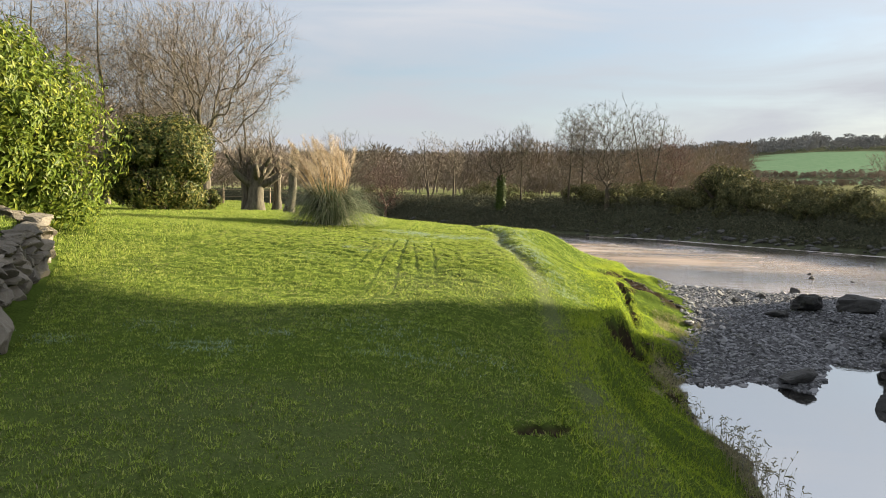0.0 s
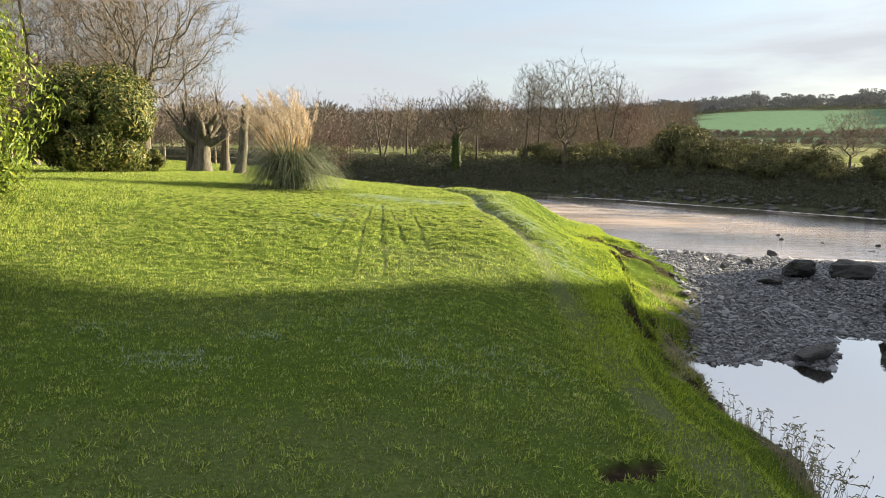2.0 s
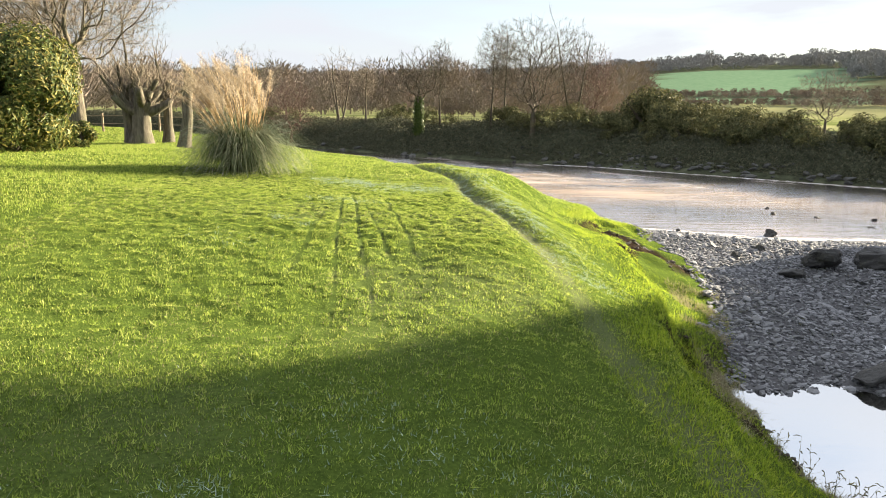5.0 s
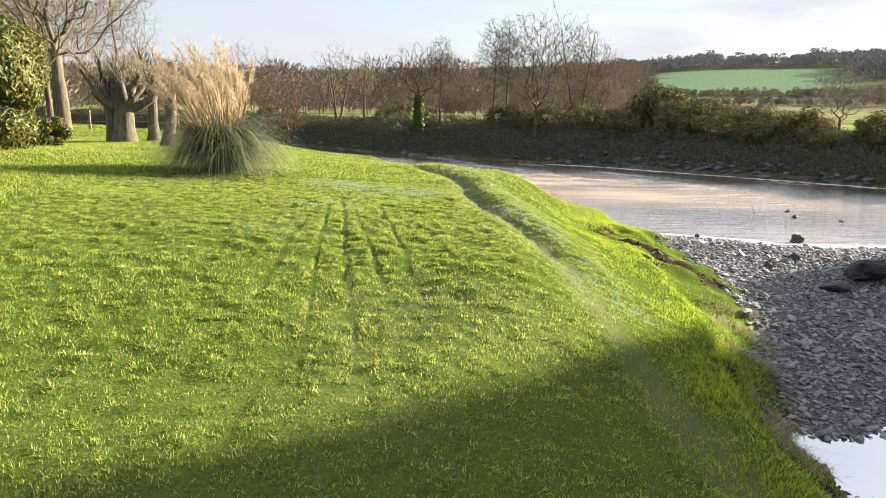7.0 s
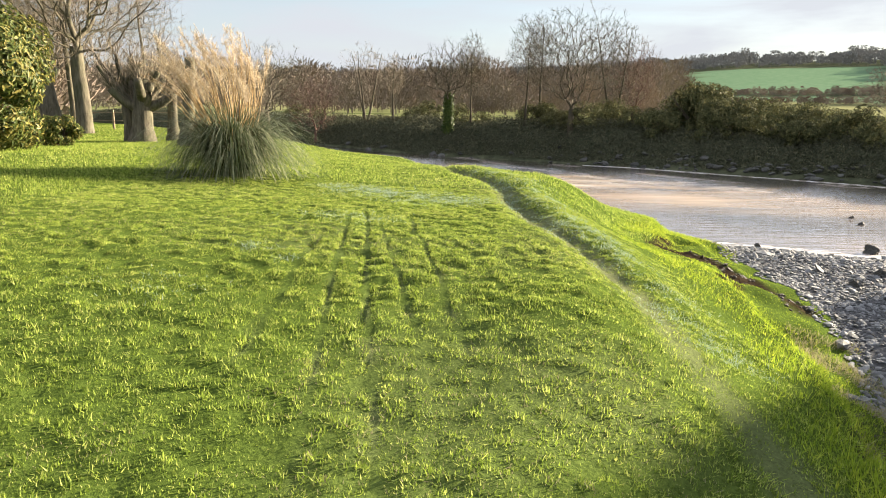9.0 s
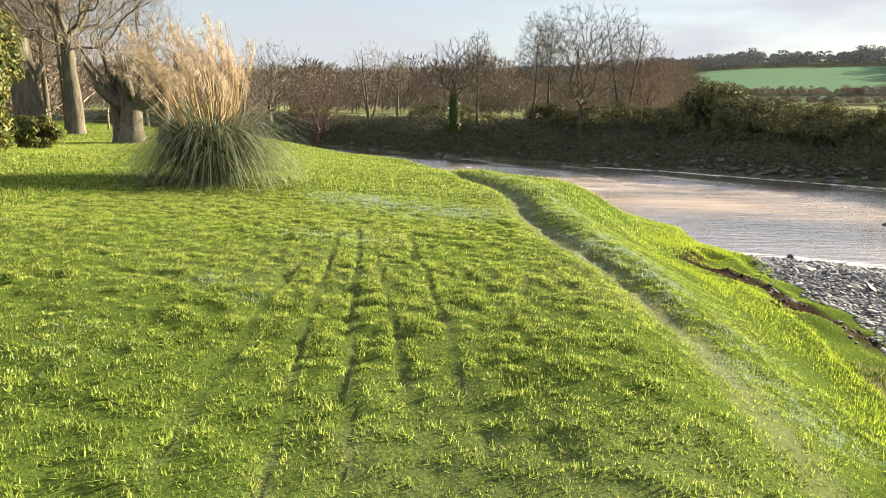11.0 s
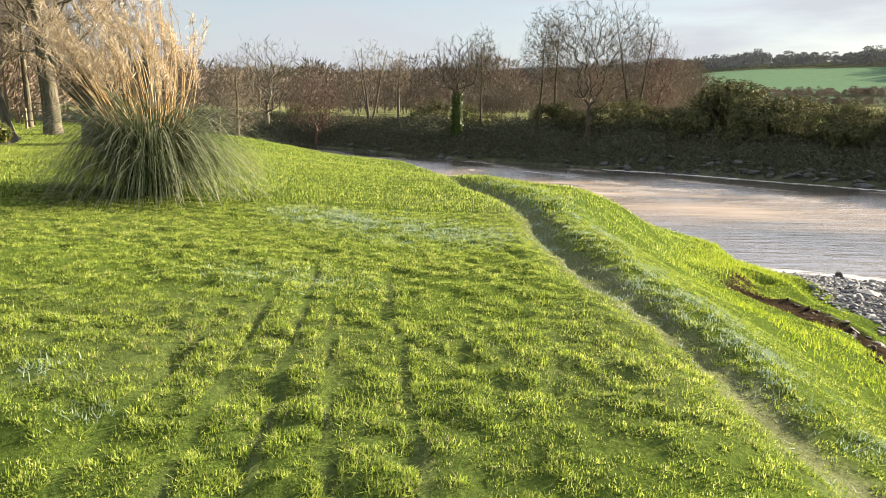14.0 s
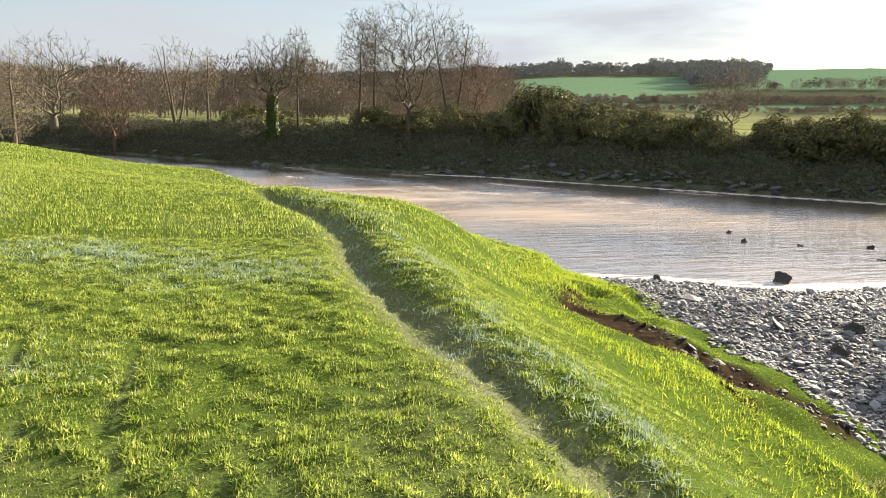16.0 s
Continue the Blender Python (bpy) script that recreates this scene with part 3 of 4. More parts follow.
bare_tree("birch_tree", "slender pale bare tree on the far bank", -4.9, 72, 7.2, 0.11, 0.2, 5.0, BG, 23, far_row, twig_mat=TW, stems=3, leader=True)
bare_tree("birch_tree", "slender pale bare tree on the far bank", -2.4, 70, 6.2, 0.13, 0.3, 2.6, BG, 24, far_row, twig_mat=TW, leader=True)
ivy_tree = bare_tree("ivy_tree", "bare tree with ivy-clad trunk and forked limbs", 2.1, 61.7, 7.0, 0.26, 0.34, 5.4, BB, 25)
bare_tree("bare_tree", "slim bare tree beside the ivy-clad one", 3.9, 63, 7.4, 0.09, 0.3, 2.6, BB, 26, far_row, leader=True)
bare_tree("bare_tree", "thin bare tree on the river bank", 7.7, 60, 8.0, 0.1, 0.25, 3.2, BB, 27, far_row, leader=True)
bare_tree("bare_tree", "thin bare tree on the river bank", 9.0, 61.5, 8.4, 0.11, 0.3, 3.0, BB, 28, far_row, leader=True)
bare_tree("bare_tree", "tallest bare tree on the river bank, round crown", 10.2, 55.8, 9.0, 0.24, 0.2, 7.0, BB, 29, far_row, n=900)
bare_tree("bare_tree", "thin bare tree on the river bank", 14.4, 60.5, 8.2, 0.11, 0.2, 4.4, BB, 30, far_row, stems=2, leader=True)
bare_tree("bare_tree", "bare reddish tree on the river bank", 16.6, 63, 7.0, 0.13, 0.15, 5.0, BR, 31, far_row, n=600)
bare_tree("bare_tree", "pale bare tree among gorse on the far bank", 26.6, 46.5, 4.6, 0.11, 0.25, 4.6, BG, 32, twig_mat=TW)

# ivy round the trunk
rng = np.random.default_rng(40)
t = rng.random(2600)
a = rng.uniform(0, 6.28, 2600)
iv = np.stack([np.cos(a) * (0.34 - 0.12 * t), np.sin(a) * (0.34 - 0.12 * t), t * 2.9], -1) + rng.normal(size=(2600, 3)) * 0.09

# ---- leafy masses ----


def leaves(centres, normals, length, width, rng, mat, name, droop=0.3):
    """Pointed, folded leaves at the centres, looking along the normals."""
    n = len(centres)
    t = rng.normal(size=(n, 3))
    t[:, 2] -= droop
    t -= normals * np.sum(t * normals, 1, keepdims=True) * 0.75
    t /= np.linalg.norm(t, axis=1, keepdims=True)
    b = np.cross(normals, t)
    b /= np.maximum(np.linalg.norm(b, axis=1, keepdims=True), 1e-6)
    L = (length * rng.uniform(0.7, 1.2, (n, 1)))
    Wd = (width * rng.uniform(0.75, 1.2, (n, 1)))
    base, tip = centres - t * L * 0.3, centres + t * L * 0.7 - np.array((0, 0, 1)) * L * 0.12
    side = centres + t * L * 0.15 + normals * Wd * 0.25
    v = np.stack([base, side + b * Wd * 0.5, tip, side - b * Wd * 0.5], 1).reshape(-1, 3)
    i = np.arange(n)[:, None] * 4
    f = np.concatenate([i + (0, 1, 2), i + (0, 2, 3)])
    return mesh_from(name, v, f, mat)


def clump_points(rng, radii, lumps, n, squash=0.6):
    """Points on a lumpy mass round (0, 0, 0), with their outward normals."""
    d = rng.normal(size=(lumps, 3))
    d[:, 2] *= 0.95
    d /= np.linalg.norm(d, axis=1, keepdims=True)
    mid = d * np.array(radii) * rng.uniform(0.6, 0.9, (lumps, 1))
    size = np.array(radii).mean() * rng.uniform(0.13, 0.4, lumps)
    k = rng.integers(0, lumps, n)
    e = rng.normal(size=(n, 3))
    e /= np.linalg.norm(e, axis=1, keepdims=True)
    p = mid[k] + e * size[k][:, None] * rng.uniform(0.75, 1.08, (n, 1))
    nn = e * 0.8 + p / np.array(radii) * 0.7 + rng.normal(size=(n, 3)) * 0.35
    return p, nn / np.linalg.norm(nn, axis=1, keepdims=True)


def bush(name, label, x, y, radii, lift, lumps, count, leaf, mat, seed, stems=9, stem_mat=None, group="", z=None):
    rng = np.random.default_rng(seed)
    r2 = random.Random(seed)
    base = height(x, y) if z is None else z
    b = thing(name, label, "shrub", group, (x, y, base))
    p, nn = clump_points(rng, radii, lumps, count)
    p[:, 2] += lift
    keep = p[:, 2] > 0.04
    part("foliage", leaves(p[keep], nn[keep], leaf[0], leaf[1], rng, mat, "foliage"), b)
    lines = []
    for k in range(stems):
        a, q = r2.uniform(0, 6.28), Vector((r2.gauss(0, 0.12), r2.gauss(0, 0.12), -0.05))
        end = Vector((radii[0] * 0.75 * math.cos(a), radii[1] * 0.75 * math.sin(a), lift + radii[2] * r2.uniform(-0.1, 0.7)))
        lines.append([(q.lerp(end, f) + Vector((r2.gauss(0, 0.06), r2.gauss(0, 0.06), 0.25 * f * (1 - f))), 0.05 * (1.1 - f)) for f in (0, 0.3, 0.6, 1)])
    part("stem_cluster", tubes(lines, stem_mat or BB, "stem_cluster", 6), b)["kind"] = "stuff"
    return b


bush("rhododendron", "large bright green glossy-leaved evergreen bush behind the stone wall", -8.55, 12.8, (2.2, 2.2, 2.6), 1.7, 95, 62000, (0.15, 0.05), M["leaf_bright"], 5, 14)
bush("rhododendron", "rounded dark green evergreen bush standing on the lawn", -9.4, 22.3, (1.9, 1.8, 1.55), 1.3, 62, 42000, (0.16, 0.052), M["leaf_dark"], 6, 14)
part("ivy", leaves(iv, iv * (1, 1, 0) / np.maximum(np.linalg.norm(iv * (1, 1, 0), axis=1, keepdims=True), 0.01), 0.16, 0.13, rng, M["ivy"], "ivy"), ivy_tree, "dark green ivy on the trunk")["kind"] = "stuff"

# ---- pampas grass ----


def ribbons(rng, n, root, reach, rise, width, mat, name, seg=6, plume=0.0, drops=(0.2, 0.9)):
    """n arching blades out of one root."""
    a = rng.uniform(0, 2 * np.pi, n)
    out = np.stack([np.cos(a), np.sin(a), np.zeros(n)], -1)
    r0 = out * rng.uniform(0, root, (n, 1))
    R, Z = reach[0] + (reach[1] - reach[0]) * rng.random(n), rise[0] + (rise[1] - rise[0]) * rng.random(n)
    droop = rng.uniform(*drops, n)
    side = np.stack([-np.sin(a), np.cos(a), np.zeros(n)], -1)
    sway = rng.normal(0, 0.12, n)
    vs = []
    for k in range(seg + 1):
        f = k / seg
        c = r0 + out * (R * f ** 1.5)[:, None] + side * (sway * f * f)[:, None]
        c[:, 2] = Z * (1.9 * f - droop * f ** 3.2) / (1.9 - 0.55)
        w = width * (1 - 0.65 * f) if not plume else width + plume * max(0.0, math.sin(max(0, f - 0.6) / 0.4 * 3.0))
        vs.append(np.stack([c - side * w * 0.5, c + side * w * 0.5], 1))
    v = np.stack(vs, 1).reshape(-1, 3)
    b = np.arange(n)[:, None] * 2 * (seg + 1)
    f = np.concatenate([b + np.array((2 * k, 2 * k + 1, 2 * k + 3, 2 * k + 2)) for k in range(seg)])
    v[:, 2] = np.maximum(v[:, 2], 0.0)
    return mesh_from(name, v, f, mat)


rng = np.random.default_rng(9)
pampas = thing("pampas_grass", "tall pampas grass clump with golden dry stems on the lawn", "ornamental grass", at=(-3.3, 19.6, height(-3.3, 19.6)))
part("leaf_fountain", ribbons(rng, 3400, 0.3, (0.25, 1.5), (0.5, 1.45), 0.017, M["pampas_leaf"], "leaf_fountain", 9, drops=(0.6, 2.1)), pampas, "arching grey-green leaf blades")["kind"] = "stuff"
stalks, tufts, aims = [], [], []
pick = random.Random(10)
for k in range(105):
    a, out, tall = pick.uniform(0, 6.283), 0.95 * pick.random() ** 0.6, pick.uniform(1.75, 2.7)
    tall -= 0.35 * out
    nod = pick.uniform(0.05, 0.3) if pick.random() < 0.8 else 0.5
    way = Vector((math.cos(a), math.sin(a), 0))
    root = way * 0.2 * pick.random()
    lean = pick.gauss(-0.12, 0.1)
    stalk = []
    for j in range(9):
        f = j / 8
        q = root + way * out * f ** 1.1 + Vector((lean * f * f - nod * f ** 6, 0, tall * (f - 0.12 * nod * f ** 6)))
        stalk.append((q, 0.0075 * (1.15 - 0.7 * f)))
    stalks.append(stalk)
    if pick.random() < 0.7:
        for j in range(75):
            f = 6.2 + 1.8 * pick.random()
            i = min(int(f), 7)
            q = stalk[i][0].lerp(stalk[i + 1][0], f - i)
            tufts.append((q.x + pick.gauss(0, 0.022), q.y + pick.gauss(0, 0.022), q.z + pick.gauss(0, 0.03)))
            aims.append((pick.gauss(0, 1), pick.gauss(0, 1), 0.15 * pick.gauss(0, 1)))
part("stalk_mass", tubes(stalks, M["pampas_stem"], "stalk_mass", 4), pampas, "upright golden flower stems")["kind"] = "stuff"
tufts, aims = np.array(tufts), np.array(aims)
part("plume_mass", leaves(tufts, aims / np.linalg.norm(aims, axis=1, keepdims=True), 0.15, 0.0055, rng, M["pampas_plume"], "plume_mass", -1.8), pampas, "feathery dry plumes")["kind"] = "stuff"

# ---- shade from the far side: unseen plain slabs added beyond the river ----
across = Vector((-math.cos(SUN_AZ), math.sin(SUN_AZ), 0))
toward = Vector((math.sin(SUN_AZ), math.cos(SUN_AZ), 0))


def block(name, label, outline, s0, s1):
    """A plain mass with the given outline, across and up, and a depth from s0 to s1."""
    bm = bmesh.new()
    front, rear = ([bm.verts.new(across * u + toward * s + Vector((0, 0, z))) for u, z in outline] for s in (s0, s1))
    bm.faces.new(front)
    bm.faces.new(rear)
    for k in range(len(outline)):
        n = (k + 1) % len(outline)
        bm.faces.new((front[k], front[n], rear[n], rear[k]))
    bmesh.ops.recalc_face_normals(bm, faces=bm.faces)
    me = bpy.data.meshes.new(name)
    bm.to_mesh(me)
    bm.free()
    me.materials.append(M["plain"])
    return tagged(new(name, me), label, "wall", kind="structure")


# added shadow casters; outlines follow the shade's edge on lawn, bank and gravel
block("wall_house", "unseen plain slab added beyond the river to cast the lawn's shade", [(-34, -2.5), (8.4, -2.5), (8.4, 12.15), (8.8, 12.4), (9.3, 12.62), (10.1, 12.85), (11.3, 13.1), (11.3, 16), (-34, 16)], 44, 44.4)
block("wall_yard", "unseen low slab added beyond the river to shade bank and gravel", [(8.41, -2.5), (12.6, -2.5), (12.6, 7.6), (11.2, 7.65), (10.55, 8.3), (9.3, 10.4), (8.7, 11.05), (8.41, 11.5)], 44, 44.4)
bush("laurel_bush", "small olive evergreen shrub at the lawn's edge", -9.6, 26.5, (0.55, 0.5, 0.45), 0.4, 26, 3500, (0.12, 0.045), M["leaf_dark"], 8, 4)

# ---- cut trunks on the lawn ----


def cut_trunk(name, label, x, y, height_m, radius, lean, seed, arms=0, bark=BG):
    rng = random.Random(seed)
    ob = thing(name, label, "tree", at=(x, y, height(x, y) - 0.05))
    line = [(Vector((lean[0] * f, lean[1] * f, height_m * f)) + Vector((rng.gauss(0, 0.012), rng.gauss(0, 0.012), 0)), radius * (1 - 0.25 * f) * (1 + 0.55 * math.exp(-f * 11)) * rng.uniform(0.95, 1.06)) for f in (0, 0.04, 0.1, 0.25, 0.4, 0.55, 0.7, 0.85, 0.97)]
    top, tr = line[-1]
    part("trunk", tubes([line + [(top + Vector((0, 0, 0.03)), tr * 0.9), (top + Vector((0, 0, 0.035)), 0.01)]], bark, "trunk", 14), ob)
    shoots = []
    for k in range(arms):
        a = 6.28 * k / arms + rng.uniform(-0.3, 0.3)
        p, r0 = line[rng.choice((5, 6, 7))]
        out, rise = rng.uniform(0.35, 1.35), rng.uniform(0.5, 1.15)
        r = radius * rng.uniform(0.25, 0.5)
        arm = [(p + Vector((math.cos(a) * out * f ** 0.8, math.sin(a) * out * f ** 0.8, rise * f ** 1.4)), r * (1.15 - 0.45 * f)) for f in (0, 0.2, 0.4, 0.6, 0.8, 1)]
        end, er = arm[-1]
        part("limb", tubes([arm + [(end + (arm[-1][0] - arm[-2][0]) * 0.05, 0.01)]], bark, "limb", 8), ob)
        for s in range(22):
            q, _ = arm[rng.choice((2, 3, 4, 5))]
            d = Vector((math.cos(a) * 0.5 + rng.gauss(0, 0.45), math.sin(a) * 0.5 + rng.gauss(0, 0.45), 1.0)).normalized()
            ln = rng.uniform(0.4, 1.3)
            shoots.append([(q + d * ln * f + Vector((rng.gauss(0, 0.03), rng.gauss(0, 0.03), 0)), 0.017 * (1.05 - f)) for f in (0, 0.35, 0.7, 1)])
    if shoots:
        part("shoot_mass", tubes(shoots, TW, "shoot_mass", 4), ob)["kind"] = "stuff"
    return ob


cut_trunk("pollard_tree", "pollarded tree with thick cut limbs and pale bark", -9.75, 32.5, 2.2, 0.36, (0.15, 0), 51, 14)
cut_trunk("pollard_tree", "slimmer pollarded tree behind the larger one", -9.05, 33.6, 2.6, 0.19, (0.05, 0), 52, 8)
cut_trunk("pollard_tree", "pollarded trunk standing close to its larger neighbour", -10.3, 33.0, 2.5, 0.2, (-0.2, 0), 53, 5)
cut_trunk("tree_stump", "tall bare cut trunk leaning slightly on the lawn", -7.2, 29.2, 2.75, 0.19, (0.28, 0.05), 54)
cut_trunk("tree_stump", "thick tall cut trunk with a sawn top", -12.65, 32.1, 3.4, 0.46, (-0.35, 0), 55, 1)

# ---- dry-stone wall ----


def stone_mesh(name, seed, size, mat, rough=0.18, cuts=2, flat=1.0):
    bm = bmesh.new()
    bmesh.ops.create_icosphere(bm, subdivisions=cuts, radius=1)
    off = Vector((seed * 3.1, seed * 1.7, seed * 0.9))
    cr = random.Random(seed)
    cutters = [(Vector((cr.gauss(0, 1), cr.gauss(0, 1), cr.gauss(0, 1))).normalized(), cr.uniform(0.45, 0.75)) for _ in range(10)]
    for v in bm.verts:
        c = v.co.copy()
        m = max(abs(c.x), abs(c.y), abs(c.z))
        c = c.lerp(c / m * 0.8, 0.35)
        for n, far in cutters:
            over = c.dot(n) - far
            if over > 0:
                c -= n * over
        k = 1 + rough * 0.7 * noise.noise(c * 1.3 + off) + rough * 0.4 * noise.noise(c * 4.1 + off)
        v.co = Vector((c.x * size[0] * k, c.y * size[1] * k, c.z * size[2] * k * flat))
    me = bpy.data.meshes.new(name)
    bm.to_mesh(me)
    bm.free()
    me.materials.append(mat)
    for p in me.polygons:
        p.use_smooth = False
    return me


rs = random.Random(61)
wall = tagged(new("wall_drystone"), "low dry-stone retaining wall of rough brown stones", "wall", kind="structure")
shapes = [stone_mesh("stone", k + 1, (0.5, 0.5, 0.5), M["wallstone"], 0.2, 4) for k in range(7)]
WALL = [(-3.5, 5.6), (-3.6, 6.4), (-5.75, 10.75), (-7.2, 11.6)]
for (ax, ay), (bx, by) in zip(WALL[:-1], WALL[1:]):
    length = math.hypot(bx - ax, by - ay)
    turn = math.atan2(by - ay, bx - ax)
    for course in range(5):
        s = rs.uniform(-0.1, 0.1)
        while s < length:
            w = rs.uniform(0.26, 0.62) * (1.15 if course in (0, 4) else 0.85)
            h = (0.28, 0.17, 0.15, 0.14, 0.12)[course] * rs.uniform(0.9, 1.15)
            f = (s + w / 2) / length
            x, y = ax + (bx - ax) * f, ay + (by - ay) * f
            z = height(x + 0.35, y - 0.1) + (0.1, 0.3, 0.44, 0.56, 0.66)[course] * 0.9
            ob = part("stone", rs.choice(shapes), wall)
            lean_in = -0.02 * course
            ob.matrix_basis = pose(x - math.sin(turn) * -lean_in + rs.gauss(0, 0.025), y + rs.gauss(0, 0.025), z + rs.gauss(0, 0.015), rs.gauss(0, 5), rs.gauss(0, 5), math.degrees(turn) + rs.gauss(0, 7) + rs.choice((0, 180))) @ Matrix.Diagonal((w * 1.3, 0.5, h * 1.5, 1))
            s += w
ob = tagged(new("boulder", stone_mesh("boulder", 12, (0.34, 0.3, 0.3), M["wallstone"], 0.14, 4)), "rounded pale boulder at the foot of the wall", "rock")
ob.location = (-3.2, 5.95, height(-3.0, 5.95) + 0.2)
core = []
for (ax, ay), (bx, by) in zip(WALL[:-1], WALL[1:]):
    core.append([(Vector((ax - 0.15, ay - 0.05, height(ax, ay) + 0.25)), 0.2), (Vector(((ax + bx) / 2 - 0.15, (ay + by) / 2 - 0.05, height((ax + bx) / 2, (ay + by) / 2) + 0.25)), 0.2), (Vector((bx - 0.15, by - 0.05, height(bx, by) + 0.25)), 0.2)])
part("wall_core", tubes(core, M["bark_brown"], "wall_core", 6), wall, "dark earth packed between the stones")

# ---- rocks on the gravel and in the river ----
rock_shapes = [stone_mesh("rock", 20 + k, (0.5, 0.5, 0.5), M["rock"], 0.35, 4) for k in range(5)]


def rock(x, y, w, d, h, seed, label, sink=0.3, group="rocks on the gravel bar", name="rock", lumps=None):
    r = random.Random(seed)
    ob = tagged(new(name, r.choice(lumps or rock_shapes)), label, "rock", group)
    z = max(height(x, y), W - 0.05 if sink > 0.25 else -9)
    ob.matrix_basis = pose(x, y, z + h * (0.5 - sink), r.gauss(0, 8), r.gauss(0, 8), r.uniform(0, 360)) @ Matrix.Diagonal((w, d, h, 1))
    return ob


dark_rock, flat_rock = "dark wet angular rock on the gravel bar", "flat grey rock lying on the gravel bar"
rock(6.45, 12.8, 0.8, 0.55, 0.36, 1, "dark rock at the edge of the still pool")
rock(8.9, 18.0, 1.2, 0.8, 0.7, 2, flat_rock)
rock(8.0, 17.6, 0.6, 0.5, 0.3, 3, flat_rock)
rock(10.0, 17.6, 1.2, 0.9, 0.75, 4, dark_rock)
rock(10.9, 17.0, 1.3, 1.0, 0.9, 5, dark_rock)
rock(10.2, 16.0, 1.2, 1.3, 1.2, 6, dark_rock)
rock(9.6, 15.2, 1.1, 0.9, 0.9, 7, dark_rock)
rock(8.8, 14.2, 0.7, 0.5, 0.35, 8, dark_rock)
rock(7.35, 11.6, 0.55, 0.5, 0.42, 9, "dark rock standing in the still pool")
rock(11.8, 18.6, 0.9, 0.7, 0.5, 10, dark_rock)
rock(8.4, 19.6, 0.4, 0.3, 0.22, 11, flat_rock)
rock(7.5, 18.9, 0.35, 0.3, 0.2, 12, flat_rock)
for k, (x, y, s) in enumerate(((14.22, 29.9, 0.22), (13.74, 28.6, 0.24), (14.82, 27.65, 0.2), (11.2, 24.2, 0.4), (8.7, 24.9, 0.25), (16.5, 27.0, 0.22), (15.4, 25.6, 0.2))):
    rock(x, y, s * 1.3, s, s, 30 + k, "small dark stone breaking the river's surface", 0.35, "stones in the river")

rg = np.random.default_rng(70)
ico = bmesh.new()
bmesh.ops.create_icosphere(ico, subdivisions=1, radius=0.95)
iv0 = np.array([v.co[:] for v in ico.verts])
if0 = np.array([[v.index for v in f.verts] for f in ico.faces])
ico.free()


def pebbles(name, xs, ys, sizes, mat, label, sink=0.25, rise=None):
    n = len(xs)
    sx, sy, sz = sizes * rg.uniform(0.8, 1.5, n), sizes * rg.uniform(0.6, 1.0, n), sizes * rg.uniform(0.3, 0.6, n)
    a = rg.uniform(0, 6.28, n)
    v = iv0[None] * (1 + rg.normal(0, 0.13, (n, len(iv0), 3)))
    v = v * np.stack([sx, sy, sz], -1)[:, None]
    tilt = rg.normal(0, 0.3, n)[:, None]
    z = v[..., 2] + v[..., 0] * tilt
    X, Y = v[..., 0] * np.cos(a)[:, None] - v[..., 1] * np.sin(a)[:, None], v[..., 0] * np.sin(a)[:, None] + v[..., 1] * np.cos(a)[:, None]
    g = land(xs, ys)[0]
    P = np.stack([X + xs[:, None], Y + ys[:, None], z + (g + sz * (1 - 2 * sink))[:, None]], -1).reshape(-1, 3)
    F = (if0[None] + (np.arange(n) * len(iv0))[:, None, None]).reshape(-1, 3)
    return tagged(new(name, mesh_from(name, P, F, mat, False)), label, "gravel", kind="stuff")


xs, ys = rg.uniform(4.3, 14.5, 46000), rg.uniform(11.8, 25.8, 46000)
ok = (xs > np.interp(ys, TOE[:, 0], TOE[:, 1]) - 0.25 + 0.5 * vnoise(xs, ys, 0.6, 71)) & (land(xs, ys)[0] > W - 0.07)
xs, ys = xs[ok], ys[ok]
pebbles("gravel", xs, ys, np.exp(rg.normal(-3.55, 0.42, len(xs))), M["gravel"], "loose grey river gravel and cobbles")

# ---- far bank: boulders, scrub, gorse ----
boulder_shapes = [stone_mesh("bank_stone", 40 + k, (0.5, 0.5, 0.5), M["bank_stone"], 0.25, 2) for k in range(4)]
rs = random.Random(80)
for k in range(160):
    x = rs.uniform(9, 31.5) if k < 145 else rs.uniform(-6, 9)
    y = float(np.interp(x, FAR[:, 0], FAR[:, 1])) + rs.uniform(-0.2, 2.4) * (1 if k < 145 else 0.4)
    s = rs.uniform(0.2, 0.6)
    rock(x, y, s * rs.uniform(1, 1.5), s, s * 0.65, 100 + k, "grey boulder at the foot of the far bank", 0.4, "boulders along the far bank", "boulder", boulder_shapes)

n = 120000
xs = rg.uniform(-45, 36, n)
along = rg.random(n)
ys = np.interp(xs, FAR[:, 0], FAR[:, 1]) + np.abs(rg.normal(0, 1, n)) * 6 + 0.35
zs = land(xs, ys)[0]
grow_up = (0.2 + 0.8 * np.clip(vnoise(xs, ys, 2.2, 81) + 0.35, 0, 1)) * step(0, 3, far_side(xs, ys)) * np.interp(far_side(xs, ys), [0, 7, 10, 14], [1, 1, 0.5, 0.25])
C = np.stack([xs, ys, zs + grow_up * rg.random(n) + 0.02], -1)
N = rg.normal(size=(n, 3)) + (0, -0.6, 0.6)
tagged(new("bramble_scrub", leaves(C, N / np.linalg.norm(N, axis=1, keepdims=True), 0.3, 0.045, rg, M["bramble"], "bramble_scrub", -0.6)), "dark tangled bramble and dead grass on the far bank", "scrub", kind="stuff")

